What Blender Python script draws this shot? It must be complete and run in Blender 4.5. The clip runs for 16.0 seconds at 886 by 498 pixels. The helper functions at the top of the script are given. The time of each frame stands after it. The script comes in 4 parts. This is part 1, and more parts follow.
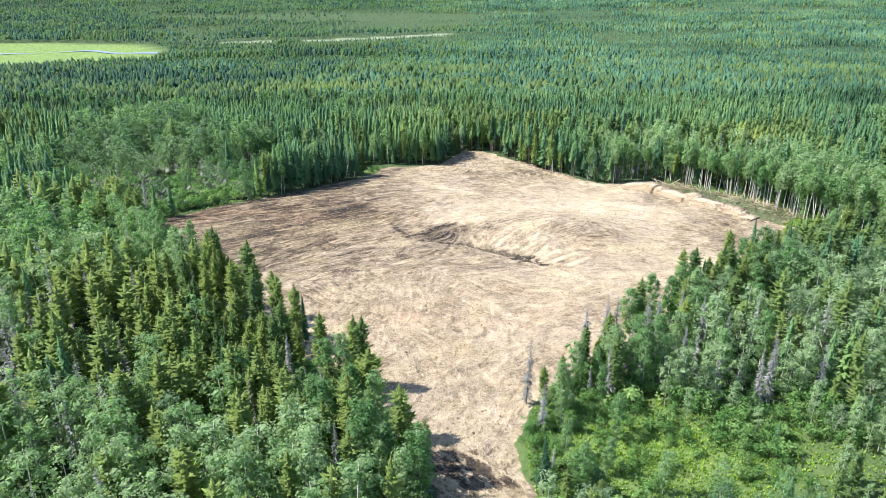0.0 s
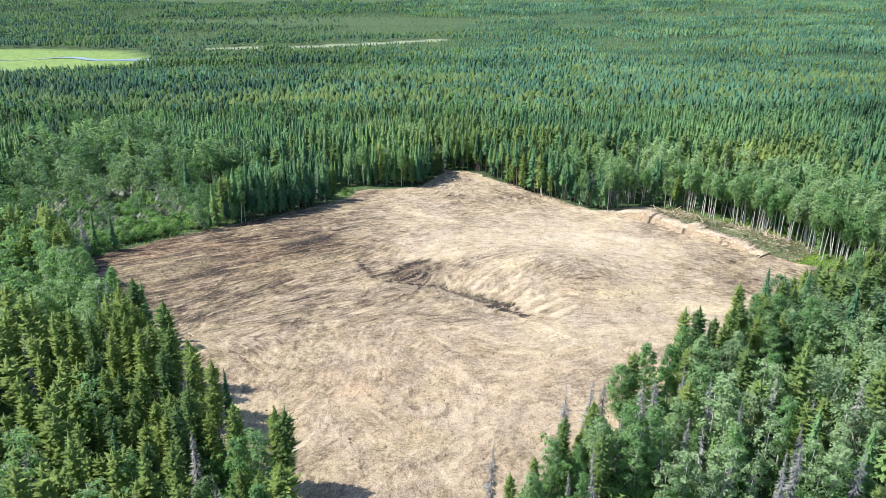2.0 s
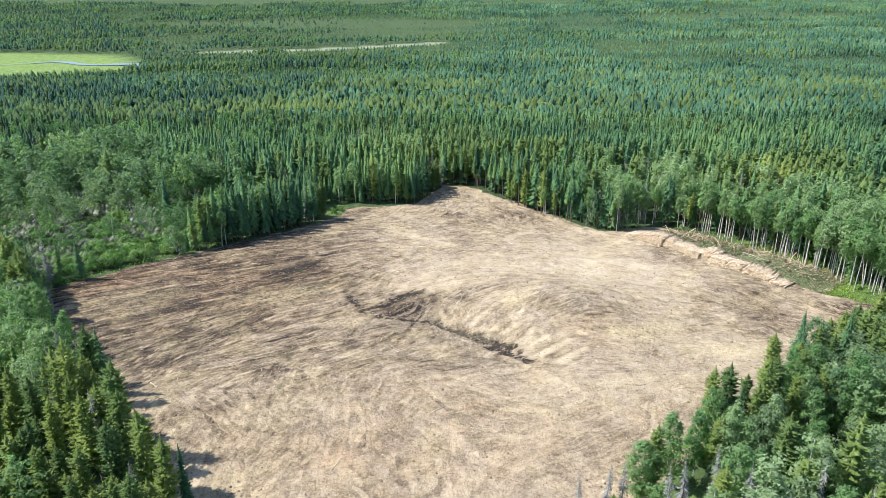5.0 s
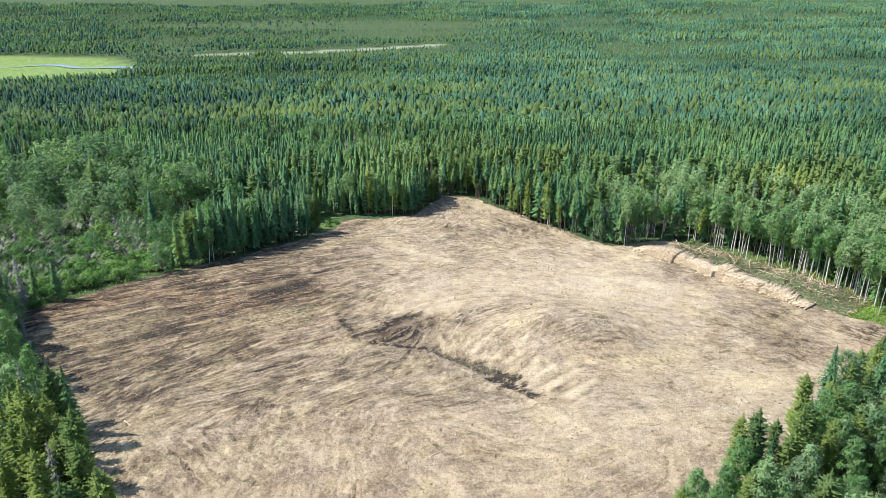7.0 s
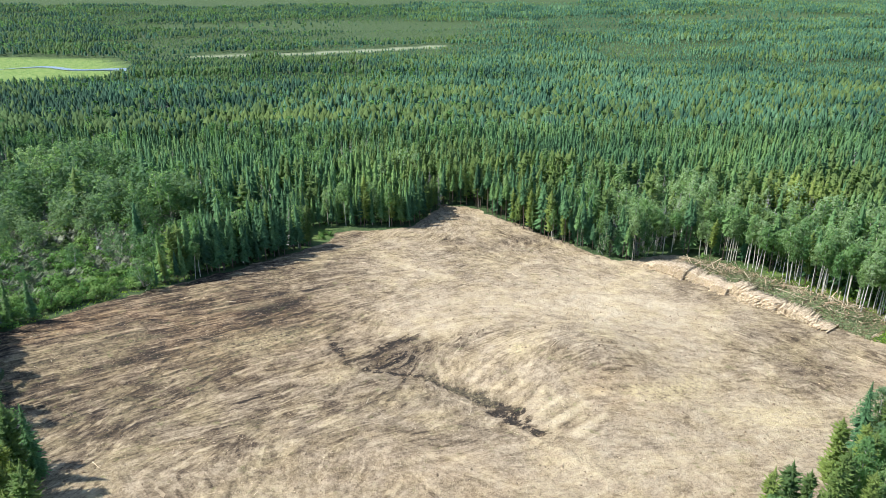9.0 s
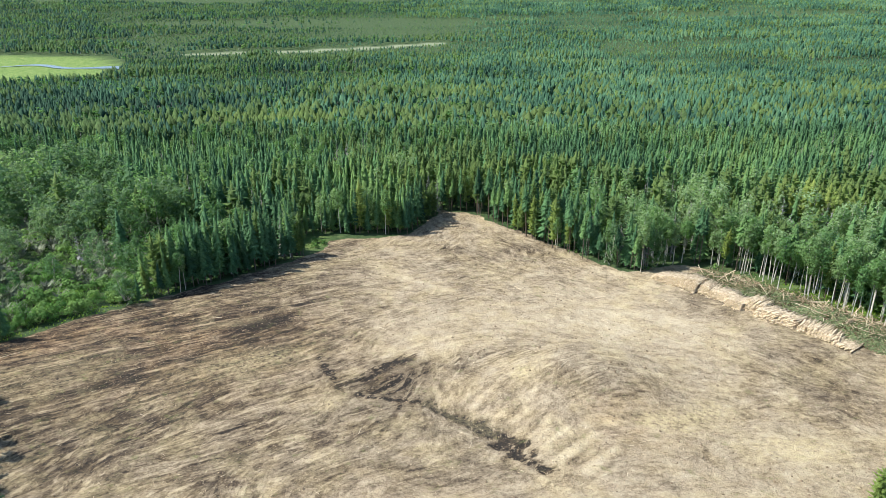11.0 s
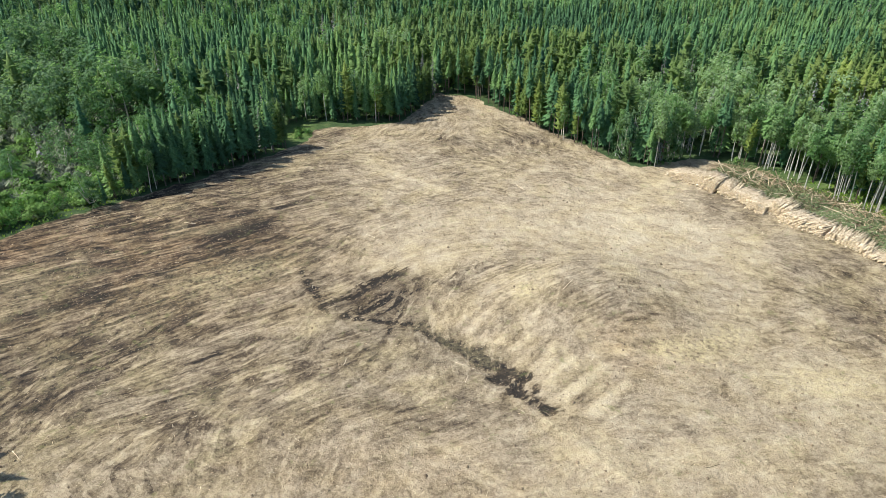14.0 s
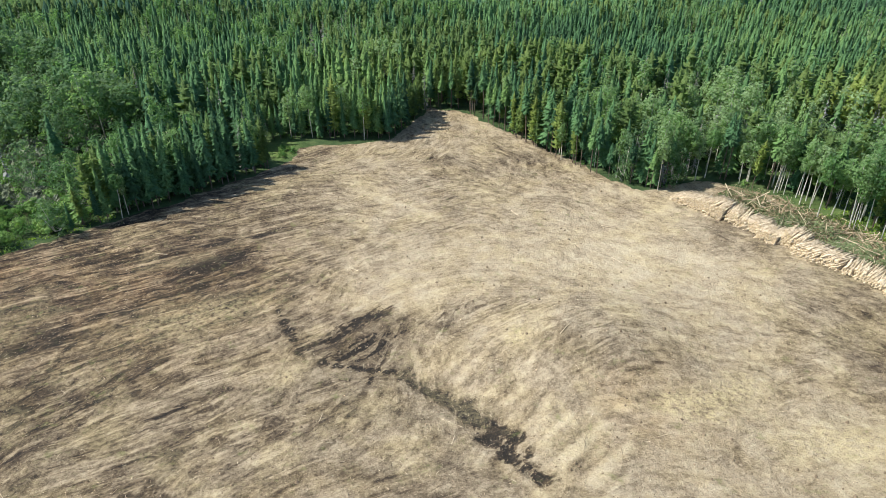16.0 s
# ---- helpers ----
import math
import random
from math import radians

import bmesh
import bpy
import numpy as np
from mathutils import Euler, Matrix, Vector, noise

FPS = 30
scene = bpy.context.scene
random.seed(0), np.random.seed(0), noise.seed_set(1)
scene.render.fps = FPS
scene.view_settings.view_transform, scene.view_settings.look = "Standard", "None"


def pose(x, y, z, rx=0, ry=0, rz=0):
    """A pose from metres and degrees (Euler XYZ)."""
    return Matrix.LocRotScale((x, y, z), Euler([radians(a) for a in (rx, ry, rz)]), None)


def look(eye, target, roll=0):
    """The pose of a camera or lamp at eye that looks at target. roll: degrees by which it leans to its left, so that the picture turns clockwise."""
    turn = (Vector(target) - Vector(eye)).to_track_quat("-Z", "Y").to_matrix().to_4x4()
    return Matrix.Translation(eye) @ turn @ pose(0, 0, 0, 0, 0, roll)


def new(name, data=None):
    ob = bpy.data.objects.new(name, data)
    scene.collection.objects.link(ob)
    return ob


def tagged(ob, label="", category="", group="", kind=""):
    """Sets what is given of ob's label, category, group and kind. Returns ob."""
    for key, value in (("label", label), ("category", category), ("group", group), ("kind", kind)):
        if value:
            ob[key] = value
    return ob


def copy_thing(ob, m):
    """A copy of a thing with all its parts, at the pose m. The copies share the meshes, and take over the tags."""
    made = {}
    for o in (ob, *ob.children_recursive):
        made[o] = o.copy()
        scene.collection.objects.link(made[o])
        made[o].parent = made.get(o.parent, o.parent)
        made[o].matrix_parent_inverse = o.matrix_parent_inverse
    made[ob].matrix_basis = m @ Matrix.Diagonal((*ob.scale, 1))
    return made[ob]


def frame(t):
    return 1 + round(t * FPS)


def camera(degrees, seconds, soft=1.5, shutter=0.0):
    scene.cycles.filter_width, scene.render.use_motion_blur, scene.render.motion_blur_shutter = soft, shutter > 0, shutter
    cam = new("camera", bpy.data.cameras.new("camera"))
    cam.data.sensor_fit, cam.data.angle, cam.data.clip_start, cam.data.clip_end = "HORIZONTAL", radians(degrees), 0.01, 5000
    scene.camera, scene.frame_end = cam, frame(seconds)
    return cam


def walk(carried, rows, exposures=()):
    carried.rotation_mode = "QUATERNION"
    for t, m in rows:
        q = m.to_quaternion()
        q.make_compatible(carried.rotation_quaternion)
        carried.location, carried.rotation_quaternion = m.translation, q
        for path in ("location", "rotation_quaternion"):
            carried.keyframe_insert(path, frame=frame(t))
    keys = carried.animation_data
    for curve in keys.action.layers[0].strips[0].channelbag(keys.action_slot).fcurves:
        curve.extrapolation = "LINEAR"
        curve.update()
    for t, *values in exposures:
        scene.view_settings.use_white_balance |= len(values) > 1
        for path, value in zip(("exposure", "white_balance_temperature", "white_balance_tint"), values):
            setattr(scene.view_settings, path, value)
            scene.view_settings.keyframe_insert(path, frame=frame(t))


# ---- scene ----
cam = camera(63.0, 16.0, soft=0.75)
METRES, EYE = 113.3, 80.0
ROWS = [
    (0.0, 0.0, 0.0, 0.0, -0.16, -22.81, 0.38),
    (0.5, 0.0387, 0.0902, 0.0004, -0.06, -22.7, 0.37),
    (1.0, 0.0642, 0.1785, 0.0002, -0.03, -22.63, 0.37),
    (1.5, 0.0701, 0.2078, 0.0002, -0.01, -22.62, 0.37),
    (2.0, 0.0748, 0.2372, 0.0003, -0.01, -22.61, 0.37),
    (2.5, 0.0781, 0.2638, 0.0007, -0.01, -22.6, 0.37),
    (3.0, 0.0808, 0.2928, 0.0011, -0.0, -22.59, 0.38),
    (3.5, 0.0829, 0.3215, 0.0017, -0.0, -22.57, 0.4),
    (4.0, 0.0845, 0.3503, 0.0022, 0.0, -22.58, 0.41),
    (6.5, 0.0902, 0.4861, 0.0044, 0.04, -22.56, 0.53),
    (7.0, 0.0913, 0.5126, 0.0042, 0.04, -22.55, 0.54),
    (7.5, 0.0925, 0.539, 0.0039, 0.05, -22.55, 0.55),
    (8.0, 0.0937, 0.5651, 0.0036, 0.06, -22.54, 0.55),
    (8.5, 0.0953, 0.5907, 0.0031, 0.08, -22.54, 0.56),
    (9.0, 0.0965, 0.616, 0.0027, 0.09, -22.55, 0.55),
    (10.9, 0.099, 0.71, -0.002, 0.07, -22.62, 0.57),
    (11.1, 0.0992, 0.72, -0.0025, 0.07, -23.3, 0.57),
    (11.3, 0.0995, 0.7298, -0.003, 0.06, -25.0, 0.58),
    (11.5, 0.0997, 0.7397, -0.0033, 0.06, -26.93, 0.58),
    (12.0, 0.1, 0.765, -0.0028, 0.0, -31.96, 0.63),
    (12.2, 0.1003, 0.777, -0.001, 0.0, -33.1, 0.64),
    (12.5, 0.1008, 0.7946, 0.0005, -0.01, -33.41, 0.65),
    (13.0, 0.1021, 0.821, -0.0, -0.02, -33.41, 0.64),
    (13.5, 0.1041, 0.8479, -0.0005, -0.04, -33.42, 0.63),
    (14.0, 0.1071, 0.8748, -0.001, -0.05, -33.42, 0.62),
    (14.5, 0.1111, 0.9019, -0.0014, -0.04, -33.42, 0.61),
    (15.0, 0.1155, 0.9292, -0.0015, -0.05, -33.43, 0.6),
    (15.5, 0.1208, 0.9566, -0.0016, -0.05, -33.43, 0.59),
    (16.0, 0.1265, 0.9842, -0.0014, -0.06, -33.44, 0.58),
]
walk(cam, [(t, pose(METRES * x, METRES * y, EYE + METRES * z, 90 + pitch, roll, yaw)) for t, x, y, z, yaw, pitch, roll in ROWS],
     exposures=[(0.0, 1.05, 6270, 13), (1.5, 0.92, 6270, 13), (7.0, 0.73, 6350, 11), (12.5, 0.53, 6580, 6), (16.0, 0.45, 6680, 6)])

# ---- light: a clear midday sky, the sun to the side of the clearing ----
SUN_ELEVATION, SUN_FROM = radians(51), (-0.999, 0.03)
world = bpy.data.worlds.new("world")
scene.world = world
world.use_nodes = True
wn = world.node_tree
sky = wn.nodes.new("ShaderNodeTexSky")
sky.sky_type, sky.sun_disc = "NISHITA", False
sky.sun_elevation, sky.sun_rotation = SUN_ELEVATION, math.atan2(SUN_FROM[0], SUN_FROM[1])
sky.altitude, sky.air_density, sky.dust_density = 900, 1.0, 1.0
wn.links.new(sky.outputs[0], wn.nodes["Background"].inputs[0])
wn.nodes["Background"].inputs[1].default_value = 0.15
sun_data = bpy.data.lights.new("sun", "SUN")
sun_data.energy, sun_data.angle, sun_data.color = 5.0, radians(0.53), (1.0, 0.96, 0.90)
sun = new("sun", sun_data)
sun.matrix_world = look((SUN_FROM[0] * 100, SUN_FROM[1] * 100, 100 * math.tan(SUN_ELEVATION)), (0, 0, 0))

# ---- materials ----
def material(name, rough=0.8, spec=0.2):
    m = bpy.data.materials.new(name)
    m.use_nodes = True
    t = m.node_tree
    b = t.nodes["Principled BSDF"]
    b.inputs["Roughness"].default_value, b.inputs["Specular IOR Level"].default_value = rough, spec
    return m, t, b


def node(t, kind, **values):
    n = t.nodes.new(kind)
    for key, value in values.items():
        n.inputs[key.replace("_", " ")].default_value = value
    return n


def attribute(t, name):
    n = t.nodes.new("ShaderNodeAttribute")
    n.attribute_name = name
    return n


def link(t, a, b):
    t.links.new(a, b)


def maths(t, op, a, b=None, clamp=False):
    n = t.nodes.new("ShaderNodeMath")
    n.operation, n.use_clamp = op, clamp
    for i, v in enumerate((a, b)):
        if v is None:
            continue
        if isinstance(v, (int, float)):
            n.inputs[i].default_value = v
        else:
            link(t, v, n.inputs[i])
    return n.outputs[0]


def blend(t, fac, a, b, how="MIX"):
    n = t.nodes.new("ShaderNodeMix")
    n.data_type, n.blend_type = "RGBA", how
    for socket, v in ((n.inputs[0], fac), (n.inputs[6], a), (n.inputs[7], b)):
        if isinstance(v, tuple):
            socket.default_value = (*v, 1)
        elif isinstance(v, (int, float)):
            socket.default_value = v
        else:
            link(t, v, socket)
    return n.outputs[2]


def ramp(t, fac, *stops):
    n = t.nodes.new("ShaderNodeValToRGB")
    e = n.color_ramp.elements
    while len(e) < len(stops):
        e.new(0.5)
    for el, (at, colour) in zip(e, stops):
        el.position = at
        el.color = (*colour, 1) if isinstance(colour, tuple) else (colour, colour, colour, 1)
    link(t, fac, n.inputs[0])
    return n.outputs[0]


def fuzz(t, vector, scale, detail=4.0, rough=0.55):
    n = node(t, "ShaderNodeTexNoise", Scale=scale, Detail=detail, Roughness=rough)
    if vector is not None:
        link(t, vector, n.inputs["Vector"])
    return n.outputs[0]


def place(t):
    return t.nodes.new("ShaderNodeNewGeometry").outputs["Position"]


def tint_of(t):
    """A number of its own for every tree: the one that its points carry, or else its object's."""
    a = attribute(t, "tint").outputs["Fac"]
    r = t.nodes.new("ShaderNodeObjectInfo").outputs["Random"]
    return maths(t, "ADD", a, maths(t, "MULTIPLY", r, maths(t, "LESS_THAN", a, 0.0005)))


def foliage(name, *stops, thin=0.25):
    """Leaves or needles: a colour of its own for each tree, lighter and darker sprays within it, a little light let through."""
    m, t, b = material(name, 0.7, 0.10)
    g = t.nodes.new("ShaderNodeNewGeometry")
    c = ramp(t, tint_of(t), *stops)
    c = blend(t, 1.0, c, ramp(t, g.outputs["Random Per Island"], (0.0, 0.84), (0.6, 1.0), (1.0, 1.16)), "MULTIPLY")
    spray = fuzz(t, g.outputs["Position"], 2.2, 4, 0.7)
    c = blend(t, 1.0, c, ramp(t, spray, (0.30, 0.60), (0.5, 1.0), (0.70, 1.35)), "MULTIPLY")
    lumpy = node(t, "ShaderNodeBump", Strength=0.45, Distance=0.4)
    link(t, spray, lumpy.inputs["Height"])
    link(t, lumpy.outputs[0], b.inputs["Normal"])
    link(t, c, b.inputs["Base Color"])
    if thin:
        tr = t.nodes.new("ShaderNodeBsdfTranslucent")
        link(t, blend(t, 1.0, c, (1.1, 1.25, 0.7), "MULTIPLY"), tr.inputs[0])
        mx = node(t, "ShaderNodeMixShader", Fac=thin)
        link(t, b.outputs[0], mx.inputs[1])
        link(t, tr.outputs[0], mx.inputs[2])
        link(t, mx.outputs[0], t.nodes["Material Output"].inputs[0])
    return m


def bark(name, low, high, scale=3.0):
    m, t, b = material(name, 0.9, 0.1)
    f = fuzz(t, place(t), scale, 6)
    link(t, ramp(t, f, (0.3, low), (0.7, high)), b.inputs["Base Color"])
    return m


SPRUCE = foliage("spruce_needles", (0.0, (0.044, 0.100, 0.050)), (0.35, (0.082, 0.178, 0.084)), (0.7, (0.120, 0.234, 0.096)), (1.0, (0.165, 0.275, 0.092)), thin=0.28)
# the spruce needles again, bluer: distance haze put into the colour of far woods
HAZED_SPRUCE = foliage("hazed_spruce_needles", (0.0, (0.036, 0.090, 0.058)), (0.35, (0.065, 0.156, 0.095)), (0.7, (0.096, 0.206, 0.116)), (1.0, (0.140, 0.248, 0.125)), thin=0.28)
PINE = foliage("pine_needles", (0.0, (0.115, 0.192, 0.076)), (0.35, (0.182, 0.264, 0.088)), (1.0, (0.275, 0.345, 0.100)), thin=0.48)
ASPEN = foliage("aspen_leaves", (0.0, (0.132, 0.250, 0.102)), (0.35, (0.180, 0.302, 0.124)), (0.7, (0.226, 0.335, 0.158)), (1.0, (0.300, 0.400, 0.220)), thin=0.55)
POPLAR = foliage("poplar_leaves", (0.0, (0.085, 0.168, 0.078)), (0.35, (0.125, 0.220, 0.108)), (0.7, (0.172, 0.260, 0.142)), (1.0, (0.228, 0.310, 0.180)), thin=0.52)
SHRUB = foliage("shrub_leaves", (0.0, (0.085, 0.190, 0.055)), (0.5, (0.13, 0.25, 0.070)), (1.0, (0.20, 0.31, 0.10)), thin=0.32)
GRASS = foliage("grass_blades", (0.0, (0.18, 0.31, 0.05)), (0.6, (0.28, 0.41, 0.07)), (1.0, (0.30, 0.41, 0.09)), thin=0.35)
DRY = foliage("dry_brush", (0.0, (0.11, 0.165, 0.07)), (0.5, (0.18, 0.235, 0.11)), (1.0, (0.32, 0.32, 0.20)), thin=0.1)
DEAD = foliage("dead_twigs", (0.0, (0.17, 0.175, 0.16)), (0.6, (0.22, 0.225, 0.21)), (1.0, (0.28, 0.28, 0.26)), thin=0.0)
BRUSH = foliage("bare_brush", (0.0, (0.13, 0.165, 0.10)), (0.5, (0.18, 0.21, 0.14)), (1.0, (0.24, 0.265, 0.19)), thin=0.0)
BARK_DARK = bark("conifer_bark", (0.07, 0.05, 0.038), (0.20, 0.16, 0.13))
BARK_PALE = bark("aspen_bark", (0.34, 0.32, 0.27), (0.66, 0.63, 0.55), 2.0)
BARK_GREY = bark("dead_bark", (0.17, 0.15, 0.14), (0.36, 0.33, 0.30))
LOG_SIDE = bark("peeled_log", (0.36, 0.27, 0.175), (0.76, 0.65, 0.48), 1.6)
LOG_END = bark("cut_end", (0.44, 0.33, 0.20), (0.70, 0.58, 0.39), 3.0)
CLOD = bark("clod", (0.11, 0.08, 0.055), (0.30, 0.23, 0.155), 1.5)
STICK = foliage("bare_wood", (0.0, (0.09, 0.06, 0.04)), (0.35, (0.26, 0.19, 0.12)), (0.7, (0.48, 0.37, 0.24)), (1.0, (0.68, 0.58, 0.42)), thin=0.0)


def ground_material():
    """Soil pushed about by machines, with streaks along each pass, and forest floor round it."""
    m, t, b = material("ground", 0.92, 0.12)
    pos = place(t)
    soil, dark, brown, pale, red, turf, bare, straw, rake, grey, boost = (attribute(t, n).outputs["Fac"] for n in ("soil", "dark", "brown", "pale", "red", "turf", "bare", "straw", "rake", "grey", "boost"))

    def total(*terms):
        """Sum of (value, weight), each value counted from 0.5."""
        out = 0.5
        for value, weight in terms:
            out = maths(t, "ADD", out, maths(t, "MULTIPLY", maths(t, "SUBTRACT", value, 0.5), weight))
        return out

    def smear(scale, detail, rough, twist):
        """Soil rubbed about without a way of its own."""
        n = node(t, "ShaderNodeTexNoise", Scale=scale, Detail=float(detail), Roughness=rough, Distortion=twist)
        link(t, pos, n.inputs["Vector"])
        return n.outputs[0]

    def pushed(vector, scale, reach):
        """The same places, moved about a little."""
        w = node(t, "ShaderNodeTexNoise", Scale=scale, Detail=3.0, Roughness=0.65)
        link(t, pos, w.inputs["Vector"])
        k = t.nodes.new("ShaderNodeVectorMath")
        k.operation = "MULTIPLY_ADD"
        link(t, w.outputs["Color"], k.inputs[0])
        k.inputs[1].default_value = (reach, reach, 0)
        link(t, vector, k.inputs[2])
        return k.outputs[0]

    wander = pushed(pushed(pos, 0.05, 3.0), 1.4, 0.30)
    loose = pushed(pushed(pos, 0.08, 3.0), 1.4, 0.55)

    def drawn(vector, angle, long, wide, detail):
        """Noise drawn out along one way of driving."""
        n = t.nodes.new("ShaderNodeMapping")
        n.vector_type = "TEXTURE"
        n.inputs["Rotation"].default_value = (0, 0, radians(angle))
        n.inputs["Scale"].default_value = (long, wide, 1)
        link(t, vector, n.inputs["Vector"])
        return fuzz(t, n.outputs[0], 1.0, detail, 0.64)

    def flaked(vector, angle, long, wide):
        """Scraped flakes of soil with crisp edges, each with a tone of its own, drawn out along one way of driving."""
        n = t.nodes.new("ShaderNodeMapping")
        n.vector_type = "TEXTURE"
        n.inputs["Rotation"].default_value = (0, 0, radians(angle))
        n.inputs["Scale"].default_value = (long, wide, 50)
        link(t, vector, n.inputs["Vector"])
        c = node(t, "ShaderNodeTexVoronoi", Scale=1.0)
        link(t, n.outputs[0], c.inputs["Vector"])
        split = t.nodes.new("ShaderNodeSeparateColor")
        link(t, c.outputs["Color"], split.inputs[0])
        return split.outputs[0]

    # one streaked noise for each way of driving, weighed by how near the pass comes to it
    streak = flakes = 0.5
    for i, angle in enumerate(WAYS):
        part_of = maths(t, "SUBTRACT", drawn(wander, angle, 13.0, 0.9, 3) if angle == 28 else drawn(wander, angle, 9.0, 1.1, 2) if angle == 44 else drawn(loose, angle, 6.0, 1.4, 3), 0.5)
        streak = maths(t, "ADD", streak, maths(t, "MULTIPLY", part_of, attribute(t, "way_%d" % i).outputs["Fac"]))
        scraped = maths(t, "SUBTRACT", flaked(wander, angle, 4.5, 0.5) if angle == 28 else flaked(loose, angle, 3.6, 0.85), 0.5)
        flakes = maths(t, "ADD", flakes, maths(t, "MULTIPLY", scraped, attribute(t, "way_%d" % i).outputs["Fac"]))
    streak = maths(t, "ADD", streak, maths(t, "MULTIPLY", maths(t, "SUBTRACT", drawn(attribute(t, "arc").outputs["Vector"], 0, 26.0, 1.3, 3), 0.5), rake))
    clump = fuzz(t, pos, 0.16, 4, 0.6)
    patch = smear(0.10, 7, 0.62, 1.6)
    dabs = ramp(t, smear(0.34, 5, 0.6, 0.5), (0.34, 0.0), (0.66, 1.0))
    scuff = smear(0.75, 5, 0.62, 0.25)
    grain = fuzz(t, pos, 1.1, 7, 0.72)
    grit = ramp(t, fuzz(t, pos, 3.6, 5, 0.78), (0.36, 0.0), (0.64, 1.0))
    flecks = ramp(t, smear(1.6, 3, 0.6, 0.3), (0.44, 0.0), (0.54, 1.0))
    swirl = ramp(t, smear(0.30, 4, 0.6, 1.0), (0.42, 0.0), (0.58, 1.0))
    speck = fuzz(t, pos, 2.6, 3, 0.6)
    broad = drawn(wander, 29, 26.0, 2.6, 3)
    # shadow of thin crevices along the streaks, darkened into the soil colour below
    crevice_shade = ramp(t, streak, (0.31, 1.0), (0.37, 0.0))
    strokes = ramp(t, streak, (0.38, 0.0), (0.62, 1.0))
    lines = maths(t, "ADD", 0.5, maths(t, "MULTIPLY", total((streak, 0.36), (strokes, 0.05), (flakes, 0.19)), boost))
    lines = maths(t, "SUBTRACT", lines, maths(t, "MULTIPLY", boost, 0.5))
    light = total((lines, 0.85), (patch, 0.36), (dabs, 0.09), (swirl, 0.07), (scuff, 0.19), (clump, 0.08), (grain, 0.17), (grit, 0.14), (flecks, 0.07))
    light = maths(t, "SUBTRACT", light, 0.026)
    light = maths(t, "ADD", light, maths(t, "MULTIPLY", maths(t, "SUBTRACT", broad, 0.5), maths(t, "MULTIPLY", brown, 0.55)))
    light = maths(t, "SUBTRACT", light, maths(t, "MULTIPLY", crevice_shade, maths(t, "MULTIPLY", boost, 0.06)))
    light = maths(t, "SUBTRACT", light, ramp(t, flakes, (0.10, 0.03), (0.14, 0.0)))
    light = maths(t, "ADD", light, ramp(t, flakes, (0.88, 0.0), (0.92, 0.04)))
    light = maths(t, "ADD", light, maths(t, "MULTIPLY", maths(t, "SUBTRACT", pale, 0.25), 0.12))
    # wet and peaty places end raggedly
    wet = maths(t, "MULTIPLY", ramp(t, maths(t, "ADD", dark, maths(t, "SUBTRACT", total((streak, 4.5), (grain, 1.6), (scuff, 2.0)), 0.5)), (0.26, 0.0), (0.46, 0.6), (0.85, 1.0)), maths(t, "MINIMUM", maths(t, "MULTIPLY", dark, 2.0), 1.0))
    light = maths(t, "SUBTRACT", light, maths(t, "MULTIPLY", wet, 0.40))
    light = maths(t, "SUBTRACT", light, maths(t, "MULTIPLY", brown, 0.22))
    earth = ramp(t, light, (0.05, (0.030, 0.026, 0.023)), (0.20, (0.088, 0.066, 0.046)), (0.35, (0.210, 0.166, 0.113)), (0.48, (0.346, 0.280, 0.194)), (0.60, (0.445, 0.370, 0.260)), (0.78, (0.535, 0.453, 0.322)))
    earth = blend(t, maths(t, "MULTIPLY", red, ramp(t, patch, (0.35, 0.25), (0.65, 0.9))), earth, blend(t, 1.0, earth, (1.14, 0.86, 0.68), "MULTIPLY"))
    hue = fuzz(t, wander, 0.13, 6, 0.7)
    earth = blend(t, ramp(t, hue, (0.46, 0.0), (0.60, 0.8)), earth, blend(t, 1.0, earth, (1.03, 1.01, 0.90), "MULTIPLY"))
    earth = blend(t, maths(t, "MULTIPLY", grey, ramp(t, hue, (0.40, 1.0), (0.48, 0.0))), earth, blend(t, 1.0, earth, (0.99, 1.0, 1.01), "MULTIPLY"))
    earth = blend(t, maths(t, "MULTIPLY", swirl, 0.5), earth, blend(t, 1.0, earth, (0.98, 0.99, 0.99), "MULTIPLY"))
    earth = blend(t, ramp(t, hue, (0.50, 0.5), (0.56, 0.0)), earth, blend(t, 1.0, earth, (1.0, 0.99, 0.97), "MULTIPLY"))
    earth = blend(t, ramp(t, speck, (0.64, 0.0), (0.68, 0.36)), earth, (0.56, 0.49, 0.35))
    earth = blend(t, ramp(t, speck, (0.28, 0.5), (0.34, 0.0)), earth, (0.07, 0.054, 0.040))
    earth = blend(t, maths(t, "MULTIPLY", straw, ramp(t, grain, (0.38, 0.0), (0.60, 0.70))), earth, (0.60, 0.50, 0.28))
    sprout = maths(t, "MULTIPLY", ramp(t, fuzz(t, pos, 0.45, 6, 0.75), (0.56, 0.0), (0.68, 0.55)), ramp(t, clump, (0.46, 0.0), (0.56, 1.0)))
    earth = blend(t, sprout, earth, (0.17, 0.19, 0.07))
    green = ramp(t, fuzz(t, pos, 0.35, 6, 0.7), (0.3, (0.030, 0.052, 0.022)), (0.5, (0.056, 0.094, 0.038)), (0.7, (0.105, 0.13, 0.055)))
    lawn = ramp(t, fuzz(t, pos, 0.30, 6, 0.7), (0.3, (0.095, 0.165, 0.042)), (0.5, (0.155, 0.235, 0.065)), (0.7, (0.25, 0.30, 0.10)))
    green = blend(t, turf, green, lawn)
    green = blend(t, bare, green, (0.24, 0.27, 0.17))
